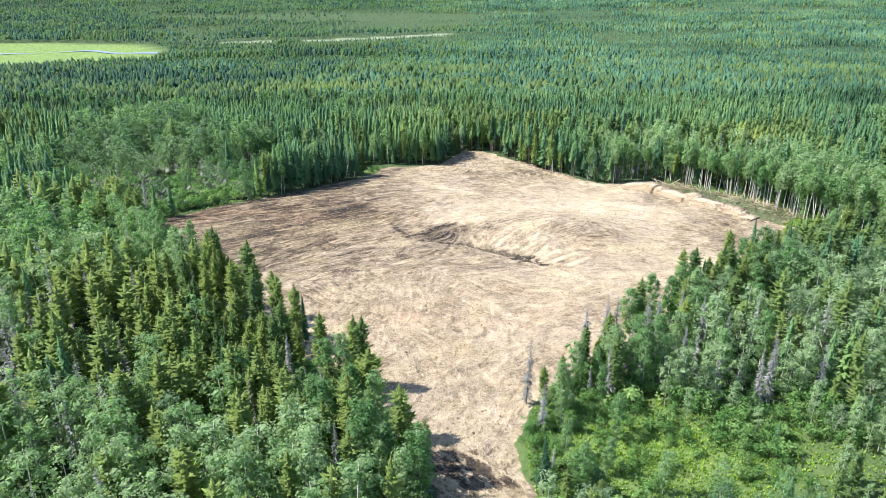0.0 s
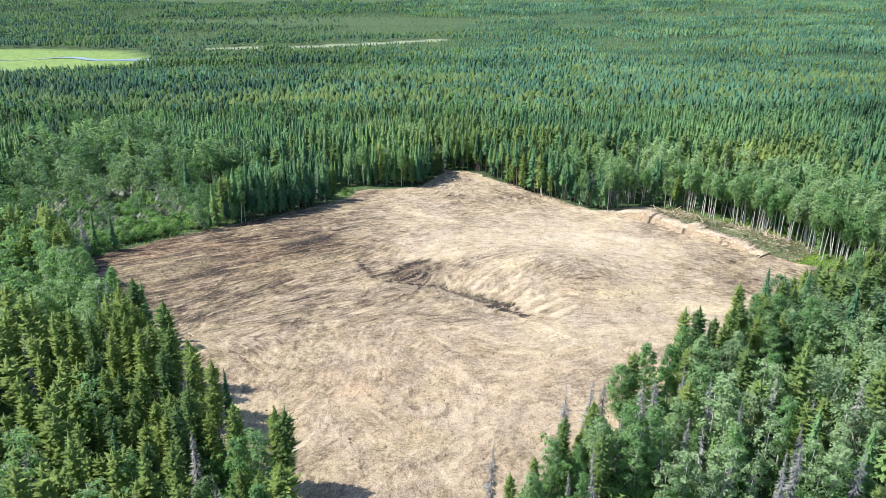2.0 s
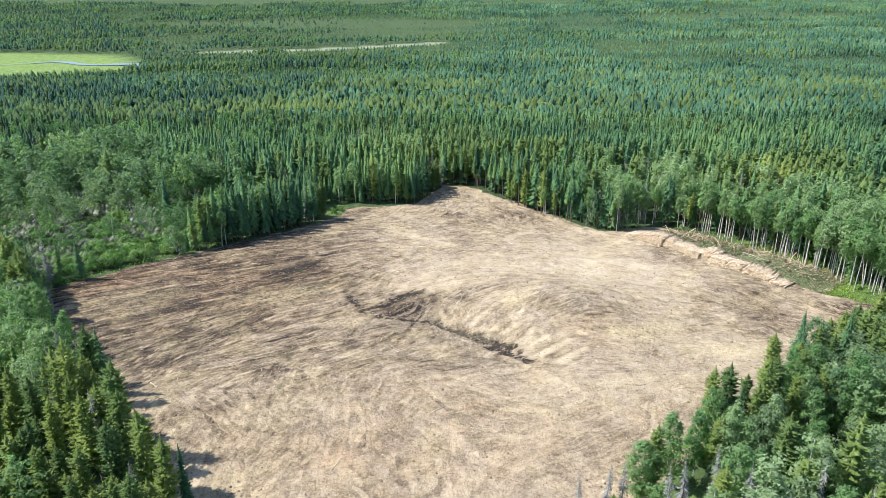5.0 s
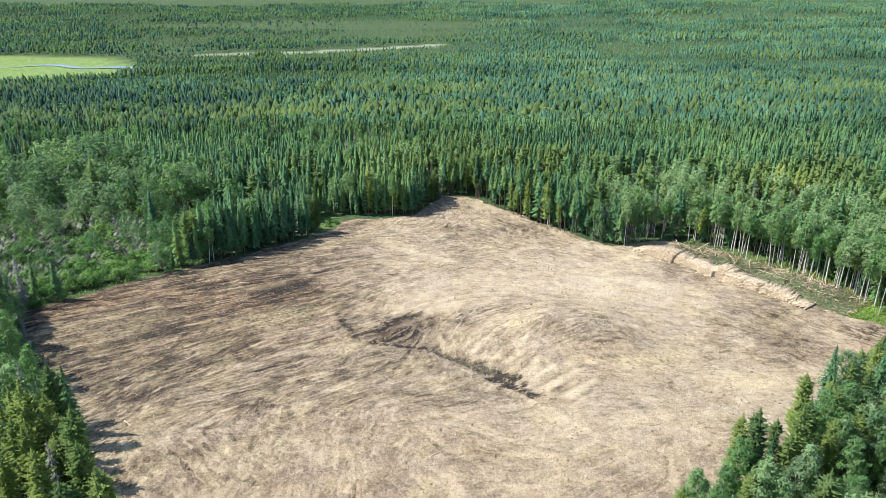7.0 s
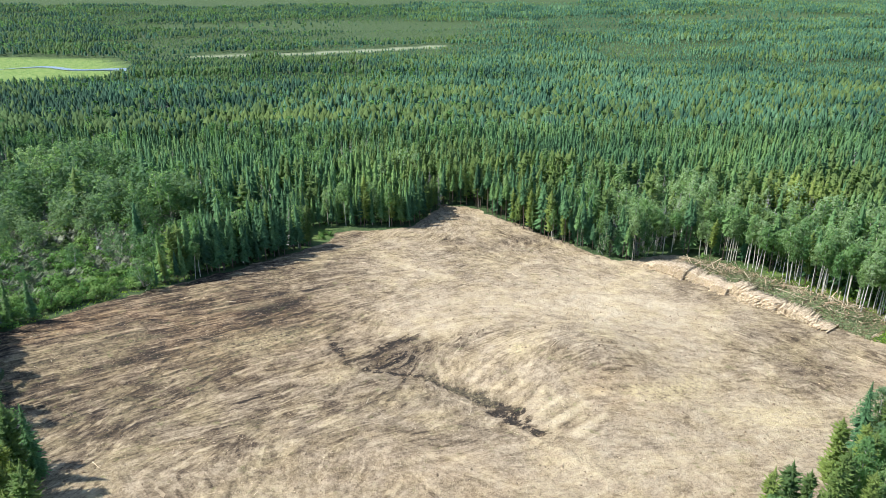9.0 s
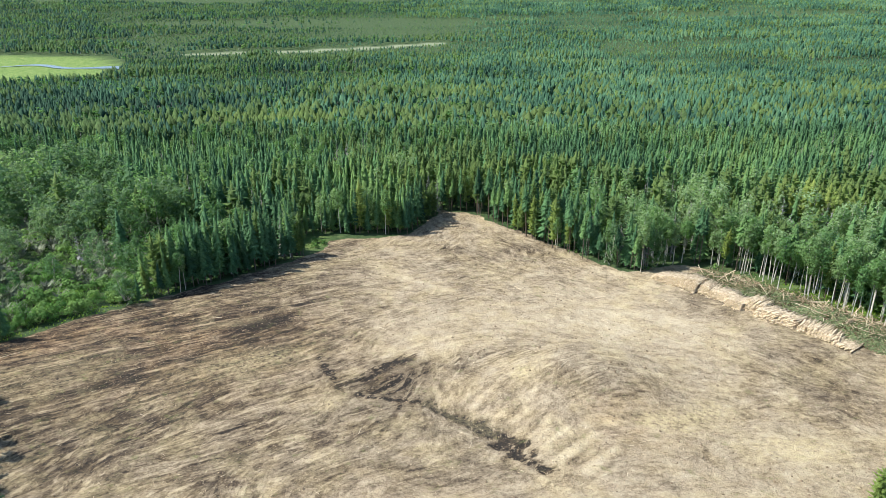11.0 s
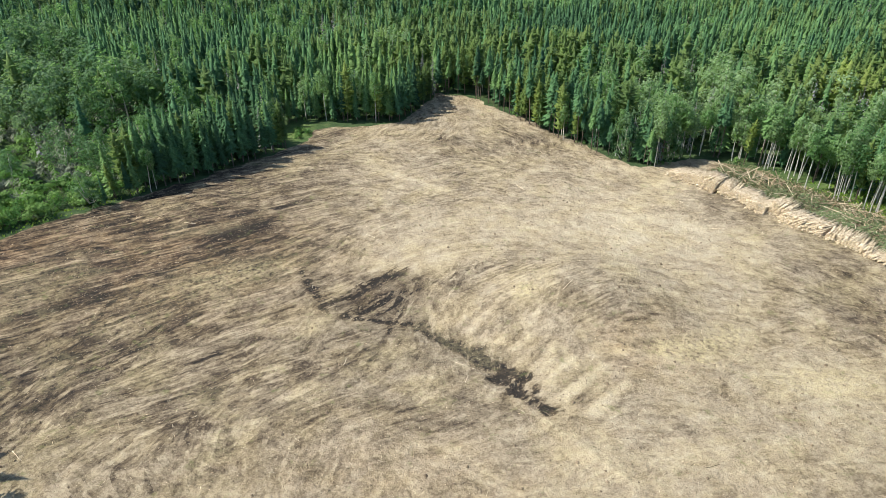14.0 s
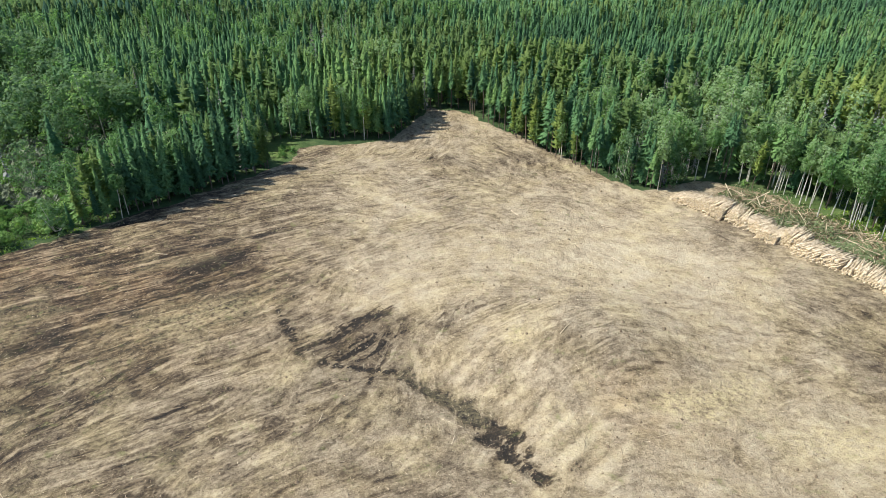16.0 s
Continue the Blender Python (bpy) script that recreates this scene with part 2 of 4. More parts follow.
    ragged = ramp(t, maths(t, "ADD", soil, maths(t, "MULTIPLY", maths(t, "SUBTRACT", grain, 0.5), 0.7)), (0.42, 0.0), (0.58, 1.0))
    link(t, blend(t, ragged, green, earth), b.inputs["Base Color"])
    bump = node(t, "ShaderNodeBump", Strength=1.0, Distance=0.55)
    link(t, total((lines, 0.8), (grain, 0.45), (scuff, 0.4), (grit, 0.10), (flecks, 0.06)), bump.inputs["Height"])
    link(t, bump.outputs[0], b.inputs["Normal"])
    return m


# the ways in which the machines have driven, in degrees from east
WAYS = (-48, -22, 4, 28, 44, 66, 92)
GROUND = ground_material()
WATER, _t, _b = material("still_water", 0.12, 0.5)
_b.inputs["Base Color"].default_value = (0.02, 0.035, 0.04, 1)

# ---- the lie of the land ----
def dice(x, y, seed=0):
    """Smooth noise between 0 and 1 over a plane."""
    xi, yi = np.floor(x), np.floor(y)
    fx, fy = x - xi, y - yi
    fx, fy = fx * fx * (3 - 2 * fx), fy * fy * (3 - 2 * fy)

    def corner(a, b):
        n = (a.astype(np.int64) * 374761393 + b.astype(np.int64) * 668265263 + seed * 974634777) & 0xFFFFFFFF
        n = ((n ^ (n >> 13)) * 1274126177) & 0xFFFFFFFF
        return ((n ^ (n >> 16)) & 0xFFFF) / 65535.0
    top = corner(xi, yi) * (1 - fx) + corner(xi + 1, yi) * fx
    return top * (1 - fy) + (corner(xi, yi + 1) * (1 - fx) + corner(xi + 1, yi + 1) * fx) * fy


def layered(x, y, seed=0):
    return (dice(x, y, seed) + 0.5 * dice(2.1 * x, 2.1 * y, seed + 1) + 0.25 * dice(4.3 * x, 4.3 * y, seed + 2)) / 1.75




def smooth(a, b, v):
    s = np.clip((v - a) / (b - a), 0, 1)
    return s * s * (3 - 2 * s)


def along(x, y, ax, ay, bx, by):
    """Place along a line from a to b (0 to 1) and the distance from it."""
    dx, dy = bx - ax, by - ay
    n2 = dx * dx + dy * dy
    s = np.clip(((x - ax) * dx + (y - ay) * dy) / n2, 0, 1)
    return s, np.hypot(x - ax - s * dx, y - ay - s * dy)


def gully(x, y):
    """Place along the wet gully and the distance from it."""
    s, d = np.zeros(np.shape(x)), np.full(np.shape(x), 1e9)
    for i, (ax, ay, bx, by) in enumerate(((-4, 204, 9, 199.5), (9, 199.5, 18, 190), (18, 190, 26.5, 173))):
        k, e = along(x, y, ax, ay, bx, by)
        s, d = np.where(e < d, (i + k) / 3, s), np.minimum(d, e)
    return s, d


def relief(x, y):
    """The lie of the land: a plateau that falls into a shallow basin, a knoll and a gully."""
    yy = y + 0.25 * np.maximum(-x - 5, 0) + 0.12 * np.maximum(x - 30, 0)
    z = 4.5 - 6.0 * smooth(155, 200, yy) - 4.5 * smooth(205, 300, y) - 3.0 * smooth(320, 700, y)
    z = z + 4.0 * np.exp(-((x - 37) / 17) ** 2 - ((y - 204) / 17) ** 2)
    s, d = gully(x, y)
    return z - 1.4 * np.exp(-(d / 4.5) ** 2) * np.sin(np.pi * np.clip(s * 0.8 + 0.15, 0, 1))


# the edge of the bare ground, and the wider edge within which no tree stands
CLEARING = [(-3, 40), (-2, 88), (-6, 95), (-13, 108), (-18, 113), (-25, 119), (-31, 128), (-37, 136), (-46, 149), (-56, 162), (-68, 177), (-82, 198), (-95, 217), (-81, 231),
            (-67, 245), (-52, 257), (-38, 271), (-28, 281), (-25, 292), (-12, 296), (-1, 297), (4, 307), (10, 319), (19, 317), (27, 307),
            (38, 291), (49, 276), (66, 256), (101, 214), (125, 199), (124, 192), (98, 186), (86, 174), (76, 165), (66, 154), (59, 148), (52, 143), (39, 130), (32, 123), (26, 119), (19, 112), (15, 106), (13, 97), (12, 40)]
OPEN = CLEARING[:17] + [(-30, 279), (-37, 287), (-35, 297), (-20, 298)] + CLEARING[20:27] + [(64, 263), (80, 271), (99, 256), (112, 232), (120, 206)] + CLEARING[29:]


# where the logs and the brush lie
YARD = [(58, 258), (64, 264), (79, 270), (93, 259), (107, 232), (110, 214), (98, 208)]


def inside(x, y, ring):
    """Signed distance from a closed line: above 0 inside."""
    best, within = np.full(np.shape(x), 1e9), np.zeros(np.shape(x), bool)
    for (ax, ay), (bx, by) in zip(ring, ring[1:] + ring[:1]):
        best = np.minimum(best, along(x, y, ax, ay, bx, by)[1])
        if ay != by:
            within ^= ((ay > y) != (by > y)) & (x < (bx - ax) * (y - ay) / (by - ay) + ax)
    return np.where(within, best, -best)


def lump(x, y, cx, cy, rx, ry, turn=0):
    c, s = math.cos(radians(turn)), math.sin(radians(turn))
    u, v = (x - cx) * c + (y - cy) * s, (y - cy) * c - (x - cx) * s
    return np.exp(-(u / rx) ** 2 - (v / ry) ** 2)


# way of the machines' passes: place and angle
PASSES = [(-60, 205, 29), (-55, 235, 28), (-22, 205, 26), (-75, 220, 29), (-25, 250, 22), (32, 178, 42), (24, 189, 66), (45, 185, 30), (60, 200, 5), (75, 190, -30), (60, 235, -48),
          (0, 150, 95), (-30, 160, 88), (16, 160, -8), (6, 100, 92), (10, 262, 0), (10, 300, 75), (32, 282, -50), (40, 255, -35), (40, 150, 40), (-38, 184, 36), (85, 215, -48), (-28, 190, 36), (-50, 178, 60)]
# dark drags and tracks of wet peat, and pale scraped ones: from, to, half width, strength
DARK_MARKS = [(-10.2, 204.9, 2.8, 214.7, 1.7, 0.85), (-16.4, 215.1, -9.4, 201.5, 0.9, 0.85), (-6.4, 201.3, 3.4, 208.4, 1.4, 0.7), (3.4, 205.8, 2.1, 196.6, 0.7, 0.8), (-6.5, 206.5, 4.4, 216.0, 0.7, 0.8), (-4.5, 200.5, 8.7, 199.0, 0.8, 0.8), (-1.0, 202.0, 7.5, 209.5, 0.5, 0.7),
              (7.2, 198.1, 16.2, 190.1, 1.2, 1.0), (16.2, 190.1, 23.3, 178.3, 1.5, 1.1), (18.7, 187.5, 24.1, 182.5, 1.3, 1.0), (23.3, 178.3, 26.8, 173.5, 1.1, 1.1), (-55.2, 207.9, -49.8, 207.5, 0.8, 0.6),
              (-49.8, 207.5, -51.0, 199.8, 0.8, 0.7), (-50.8, 198.2, -50.7, 186.2, 1.2, 0.45), (-49.3, 185.4, -38.7, 193.6, 0.9, 0.6), (-31.2, 187.4, -25.9, 191.2, 0.5, 0.6), (-43.7, 175.9, -36.5, 182.2, 0.9, 0.5)]
PALE_MARKS = [(-42.8, 187.4, -32.8, 191.7, 1.2, 0.7), (-32.8, 191.7, -26.0, 197.2, 1.3, 0.9), (-4.4, 263.4, 11.2, 252.0, 1.5, 0.9), (26.2, 195.0, 28.8, 200.4, 0.5, 1.6), (22.8, 190.2, 25.9, 192.3, 0.7, 1.6),
              (17.0, 194.5, 21.5, 192.0, 0.8, 1.3), (3.0, 201.5, 36.0, 158.5, 0.7, 0.8), (30.0, 178.0, 37.0, 185.0, 0.6, 1.2), (28.5, 182.5, 33.0, 187.5, 0.5, 1.2), (33.0, 173.0, 40.0, 181.0, 0.6, 1.0)]


def marks(x, y, rows, ragged):
    out = np.zeros(np.shape(x))
    for ax, ay, bx, by, half, strength in rows:
        s, d = along(x, y, ax, ay, bx, by)
        out = np.maximum(out, strength * np.exp(-(d / (half * (0.5 + 1.0 * ragged))) ** 2))
    return out


def sweep(x, y):
    """The bent passes over the knoll: length along, length across, and how plainly they show."""
    k = np.clip((x - 21) / 26, -1, 1)
    across = y - 24 * np.sqrt(1 - k * k)
    return 24 * np.arcsin(k), across, smooth(-4, 3, x) * smooth(38, 28, x) * smooth(191, 196, across) * smooth(222, 216, across)


def pass_angle(x, y):
    c = s = 0.0
    for px, py, a in PASSES:
        w = 1 / ((x - px) ** 2 + (y - py) ** 2 + 20) ** 1.5
        c, s = c + w * np.cos(2 * radians(a)), s + w * np.sin(2 * radians(a))
    return np.arctan2(s, c) / 2


def ways(x, y, jitter):
    """How much each way of driving counts at a place."""
    a = np.degrees(pass_angle(x, y)) + jitter
    out = []
    for i, w in enumerate(WAYS):
        before, after = WAYS[i - 1] - 180 * (i == 0), WAYS[(i + 1) % len(WAYS)] + 180 * (i == len(WAYS) - 1)
        d = (a - w + 90) % 180 - 90
        out.append(np.clip(np.where(d < 0, 1 + d / (w - before), 1 - d / (after - w)), 0, 1))
    out = np.array(out)
    return out / np.sqrt((out ** 2).sum(0))


def swaths(x, y):
    """Each short turn of a machine leaves a patch that is scraped a little askew of its neighbours."""
    pick = random.Random(77)
    best, out = np.full(np.shape(x), 1e9), np.zeros(np.shape(x))
    for _ in range(330):
        px, py, turn, lie = pick.uniform(-95, 120), pick.uniform(88, 315), pick.uniform(-38, 38), pick.uniform(0, 3.1)
        u, v = (x - px) * math.cos(lie) + (y - py) * math.sin(lie), (y - py) * math.cos(lie) - (x - px) * math.sin(lie)
        d = u * u / 2.2 + v * v * 1.6
        out = np.where(d < best, turn, out)
        best = np.minimum(d, best)
    return out


def axis(low, high, step, far_low, far_high):
    """Even steps in the middle that grow towards the ends."""
    mid = np.arange(low, high + step, step)
    out, d = [], step
    p = mid[-1]
    while p < far_high:
        d *= 1.22
        p += min(d, 12 if p < 860 else 260)
        out.append(p)
    back, d = [], step
    p = mid[0]
    while p > far_low:
        d *= 1.22
        p -= min(d, 16 if -560 < p < -100 else 260)
        back.append(p)
    return np.array(back[::-1] + list(mid) + out)


def from_arrays(name, verts, faces, mats, which=None, attrs=None):
    """A mesh from arrays of points and of faces that all have as many corners."""
    me = bpy.data.meshes.new(name)
    verts, faces = np.asarray(verts, np.float32), np.asarray(faces, np.int32)
    me.vertices.add(len(verts))
    me.vertices.foreach_set("co", verts.ravel())
    me.loops.add(faces.size)
    me.loops.foreach_set("vertex_index", faces.ravel())
    me.polygons.add(len(faces))
    me.polygons.foreach_set("loop_start", np.arange(len(faces), dtype=np.int32) * faces.shape[1])
    for m in mats:
        me.materials.append(m)
    if which is not None:
        me.polygons.foreach_set("material_index", np.asarray(which, np.int32))
    for key, value in (attrs or {}).items():
        flat = np.asarray(value, np.float32)
        a = me.attributes.new(key, "FLOAT" if flat.ndim == 1 else "FLOAT_VECTOR", "POINT" if len(flat) == len(verts) else "CORNER")
        a.data.foreach_set("value" if flat.ndim == 1 else "vector", flat.ravel())
    me.update(calc_edges=True)
    return me


MEADOW = [(-560, 540), (-420, 552), (-330, 565), (-235, 598), (-240, 660), (-262, 705), (-292, 742), (-400, 762), (-560, 760)]
STRIP = [(-213, 752), (-165, 756), (-128, 760), (-60, 782), (4, 808)]


def strip(x, y):
    """Distance from the pale open strip far off, below 0 on its near side."""
    best = np.full(np.shape(x), 1e9)
    for (ax, ay), (bx, by) in zip(STRIP, STRIP[1:]):
        best = np.minimum(best, along(x, y, ax, ay, bx, by)[1])
    return np.where(y < np.interp(x, [p[0] for p in STRIP], [p[1] for p in STRIP]), -best, best)


def land(x, y):
    """Height of the ground everywhere, with its small unevenness."""
    z = relief(x, y) + 0.5 * (layered(x / 9, y / 9, 20) - 0.5)
    return z + 40 * smooth(950, 2400, np.hypot(x, y)) * layered(x / 700, y / 700, 31)


def ground():
    gx, gy = np.meshgrid(axis(-100, 124, 0.68, -4600, 4600), axis(84, 321, 0.68, -2500, 4700))
    nx, ny = gx.shape[1], gx.shape[0]
    x, y = gx.ravel(), gy.ravel()
    corner = (np.arange(ny - 1)[:, None] * nx + np.arange(nx - 1)[None, :]).ravel()
    faces = np.stack([corner, corner + 1, corner + nx + 1, corner + nx], 1)
    wob = 4.0 * (layered(x / 5, y / 5, 7) - 0.5)
    d = np.maximum(inside(x, y, CLEARING), inside(x, y, YARD)) + wob + 3.0 * lump(x, y, 42, 286, 30, 7, -45)
    soil = np.clip(0.5 + d / 1.6, 0, 1)
    n1, n2 = layered(x / 14, y / 14, 40), layered(x / 4, y / 4, 44)
    n3 = layered(x / 1.6, y / 1.6, 46)
    # dark, wet and peaty places
    s, far = gully(x, y)
    wet = smooth(0.1, 0.9, s)
    dark = 0.4 * wet * np.exp(-(far / (2.5 + 2.0 * wet)) ** 2) * smooth(0.46, 0.60, n3) + 0.80 * marks(x, y, DARK_MARKS, n2)
    dark += 0.22 * lump(x, y, -2, 206, 10, 5.0, 34) + 0.15 * lump(x, y, 8, 197, 6, 4, -35)
    dark += 0.95 * lump(x, y, -31, 232, 9, 2.8, 32) + 0.4 * lump(x, y, -62, 203, 10, 1.0, 28) + 0.5 * lump(x, y, -26, 243, 10, 1.3, 24)
    brown = (0.72 + 0.5 * smooth(-30, -60, x)) * smooth(0, -32, x + 8 * (n1 - 0.5)) * (0.4 * smooth(132, 160, y + 0.35 * (x + 40)) + 0.6 * smooth(165, 190, y + 0.35 * (x + 40))) * (0.42 + 0.85 * n1)
    brown += 0.55 * lump(x, y, -3, 207, 11, 5, 36) + 0.6 * lump(x, y, 5, 199, 8, 4.5, -35) + 0.7 * lump(x, y, -26, 222, 12, 8, 30)
    dark += 0.4 * smooth(98, 106, x + 0.4 * (y - 200)) * smooth(212, 204, y) + 0.8 * lump(x, y, 4, 90, 8, 6) * smooth(0.3, 0.55, n2 + 0.1) + 0.2 * lump(x, y, 90, 200, 14, 8, -40)
    pale = 0.9 * lump(x, y, 60, 224, 20, 20) + 0.6 * lump(x, y, 46, 231, 9, 9) + 0.6 * lump(x, y, 48, 245, 16, 12, -40) + 0.15 * lump(x, y, 10, 150, 30, 22) + 0.6 * lump(x, y, 4, 255, 12, 3, 12)
    brown += 0.35 * smooth(0.5, 0.6, layered(x / 20, y / 20, 120)) * smooth(150, 175, y)
    pale += 0.9 * (layered(x / 11, y / 11, 160) - 0.5) + 0.35 * lump(x, y, 46, 170, 26, 16)
    pale += 0.7 * lump(x, y, 70, 180, 10, 9) + 0.45 * lump(x, y, -11, 198, 2, 5, -30) + 0.6 * lump(x, y, 16, 224, 16, 7, 20) + 0.5 * lump(x, y, 6, 92, 7, 9)
    pale += 0.6 * smooth(2.5, 0.5, np.abs(inside(x, y, CLEARING) - 2)) * (x > 20) * (y > 250)
    su, sv, comb = sweep(x, y)
    pale += comb * (0.25 + 0.8 * (dice(sv * 0.55, su * 0.05, 97) - 0.5)) + marks(x, y, PALE_MARKS, n2)
    # ribs of subsoil that a blade has left down the knoll's side
    down = (x - 18) * 0.81 + (y - 190) * 0.59
    across = (x - 18) * 0.74 - (y - 190) * 0.67 + 0.8 * (n1 - 0.5)
    rib = (dice(across * 0.95, down * 0.03, 150) - 0.5) + 0.35 * (dice(across * 1.4, down * 0.06, 151) - 0.5)
    rib = rib * smooth(0.5, 2.5, down) * smooth(15, 8, down + 4 * n1) * smooth(-13, -8, across) * smooth(30, 20, across)
    pale += 3.0 * rib
    ribbed = smooth(0, 2.5, down) * smooth(16, 9, down + 5 * n1) * smooth(-13, -8, across) * smooth(30, 20, across)
    # a straight low berm beside the gully
    berm = marks(x, y, PALE_MARKS[6:7], n2)
    straw = lump(x, y, 50, 189, 5, 4) + 0.9 * lump(x, y, 59, 193, 7, 3.5, 30) + 0.9 * lump(x, y, 26, 204, 2.5, 2.5) + 0.8 * lump(x, y, 72, 182, 9, 5) + 0.5 * lump(x, y, -11, 198, 2, 5, -30) + 0.7 * lump(x, y, -30, 214, 14, 5, 22) + 0.3 * smooth(0.57, 0.68, layered(x / 9, y / 9, 130))
    red = 0.5 * lump(x, y, -82, 222, 20, 7, 38) + 0.5 * lump(x, y, -45, 222, 32, 22) + 0.3 * lump(x, y, -8, 142, 7, 4) + 0.4 * lump(x, y, 45, 190, 9, 7) + 0.22 * lump(x, y, 10, 145, 40, 30) + 0.5 * lump(x, y, 112, 196, 14, 5)
    turf = np.clip(lump(x, y, 43, 126, 9, 6, 42) + 0.7 * lump(x, y, -31, 291, 5, 7) + lump(x, y, 36, 95, 26, 14) + 0.8 * lump(x, y, 110, 228, 9, 30, 24)
                   + smooth(0, 12, inside(x, y, MEADOW)) + 0.8 * lump(x, y, -150, 1010, 260, 60) + 0.35 * lump(x, y, 420, 1060, 200, 60), 0, 1)
    # streaks in relief along the passes, the boldest on the broad brown side
    jitter = swaths(x + 5 * (n2 - 0.5), y + 5 * (n1 - 0.5)) * (1 - 0.75 * smooth(-5, -25, x) * smooth(170, 185, y)) * (1 - 0.8 * ribbed)
    weight = ways(x, y, jitter) * (1 - comb)
    boost = 0.55 - 0.13 * smooth(-30, 0, x) - 0.06 * smooth(5, 35, x) - 0.11 * smooth(182, 165, y) + 0.26 * np.clip(brown, 0, 1) - 0.05 * ribbed + 0.15 * comb - 0.12 * np.clip(pale, 0, 1)
    rough = 0.30 * (layered(x / 1.5, y / 1.5, 52) - 0.5)
    for w, angle in zip(weight, WAYS):
        c, e = math.cos(radians(angle)), math.sin(radians(angle))
        u, v = x * c + y * e, y * c - x * e
        rough += 0.5 * w * boost * (dice(u * 0.12, v * 0.55, 50) + 0.7 * dice(u * 0.25, v * 1.1, 51) - 0.85)
    rough += 0.7 * (layered(x / 1.4, y / 1.4, 53) - 0.5) * np.exp(-(far / 3.5) ** 2)
    rough += 0.26 * rib + 0.25 * berm
    z = land(x, y) + soil * rough
    me = from_arrays("ground", np.stack([x, y, z], 1), faces, [GROUND], None,
                     {"soil": soil, "dark": np.clip(dark, 0, 1.3), "brown": np.clip(brown, 0, 1), "pale": np.clip(pale, -1.0, 1.5), "red": np.clip(red, 0, 1), "turf": turf, "straw": np.clip(straw, 0, 1),
                      "rake": comb, "grey": smooth(-20, 5, x), "boost": 1.5 * boost, "arc": np.stack([su, sv, 0 * su], 1),
                      "bare": smooth(11, 6, np.abs(strip(x, y))), **{"way_%d" % i: w for i, w in enumerate(weight)}})
    return tagged(new("ground", me), "bare brown scraped soil of a clearing amid green forest floor", "ground", kind="structure")


ground()

# ---- shapes of trees ----
def join(*pieces):
    verts, faces, base = [], [], 0
    for v, f in pieces:
        verts.append(v)
        faces.append(np.asarray(f) + base)
        base += len(v)
    return np.concatenate(verts), np.concatenate(faces)


def tube(path, radii, sides=6):
    """A tapered round stem along a path of points."""
    path, radii = np.asarray(path, float), np.asarray(radii, float)
    a = np.arange(sides) * 2 * np.pi / sides
    way = path[-1] - path[0]
    way = way / np.linalg.norm(way)
    side = np.cross(way, (0.3, 1.0, 0.1))
    side /= np.linalg.norm(side)
    up = np.cross(way, side)
    ring = np.cos(a)[:, None] * side + np.sin(a)[:, None] * up
    verts = (path[:, None, :] + radii[:, None, None] * ring[None]).reshape(-1, 3)
    faces = []
    for i in range(len(path) - 1):
        for j in range(sides):
            p, q = i * sides + j, i * sides + (j + 1) % sides
            faces += [(p, q, q + sides), (p, q + sides, p + sides)]
    top = (len(path) - 1) * sides
    faces += [(top, top + j, top + j + 1) for j in range(1, sides - 1)]
    return verts, np.array(faces)


def sprays(rng, n, low, high, reach, droop, width, twigs=0):
    """Boughs round a stem from low to high: each a roof-shaped frond, with smaller hanging twigs."""
    f = (np.arange(n) + rng.uniform(0, 1, n)) / n
    z = low + (high - low) * f
    az = rng.uniform(0, 2 * np.pi, n)
    ln = reach(f) * rng.uniform(0.68, 1.18, n)
    out = np.stack([np.cos(az), np.sin(az), 0 * az], 1)
    side = np.stack([-np.sin(az), np.cos(az), 0 * az], 1)
    dr = droop * rng.uniform(0.5, 1.4, n)
    root = np.stack([0 * z, 0 * z, z], 1)
    w = (width * ln * rng.uniform(0.8, 1.2, n))[:, None]
    mid = root + out * (0.55 * ln)[:, None] - np.array([0, 0, 1]) * (0.45 * dr * ln + 0.14 * ln)[:, None]
    tip = root + out * ln[:, None] - np.array([0, 0, 1]) * (dr * ln)[:, None]
    verts = np.stack([root, mid + side * w, tip, mid - side * w], 1).reshape(-1, 3)
    b = np.arange(n)[:, None] * 4
    faces = np.concatenate([b + [0, 2, 1], b + [0, 3, 2]])
    pieces = [(verts, faces)]
    for _ in range(twigs):
        s = rng.uniform(0.35, 1.0, n)[:, None]
        p = root + (tip - root) * s + np.array([0, 0, 0.04])
        turn = rng.choice([-1.0, 1.0], n)[:, None]
        q = p + side * turn * w * rng.uniform(0.6, 1.5, (n, 1)) + out * rng.uniform(0.1, 0.5, (n, 1)) * w - np.array([0, 0, 1]) * w * rng.uniform(0.2, 0.8, (n, 1))
        r = p + out * w * rng.uniform(0.5, 0.9, (n, 1)) - np.array([0, 0, 0.12])
        pieces.append((np.stack([p, q, r], 1).reshape(-1, 3), np.arange(3 * n).reshape(-1, 3)))
    return join(*pieces)


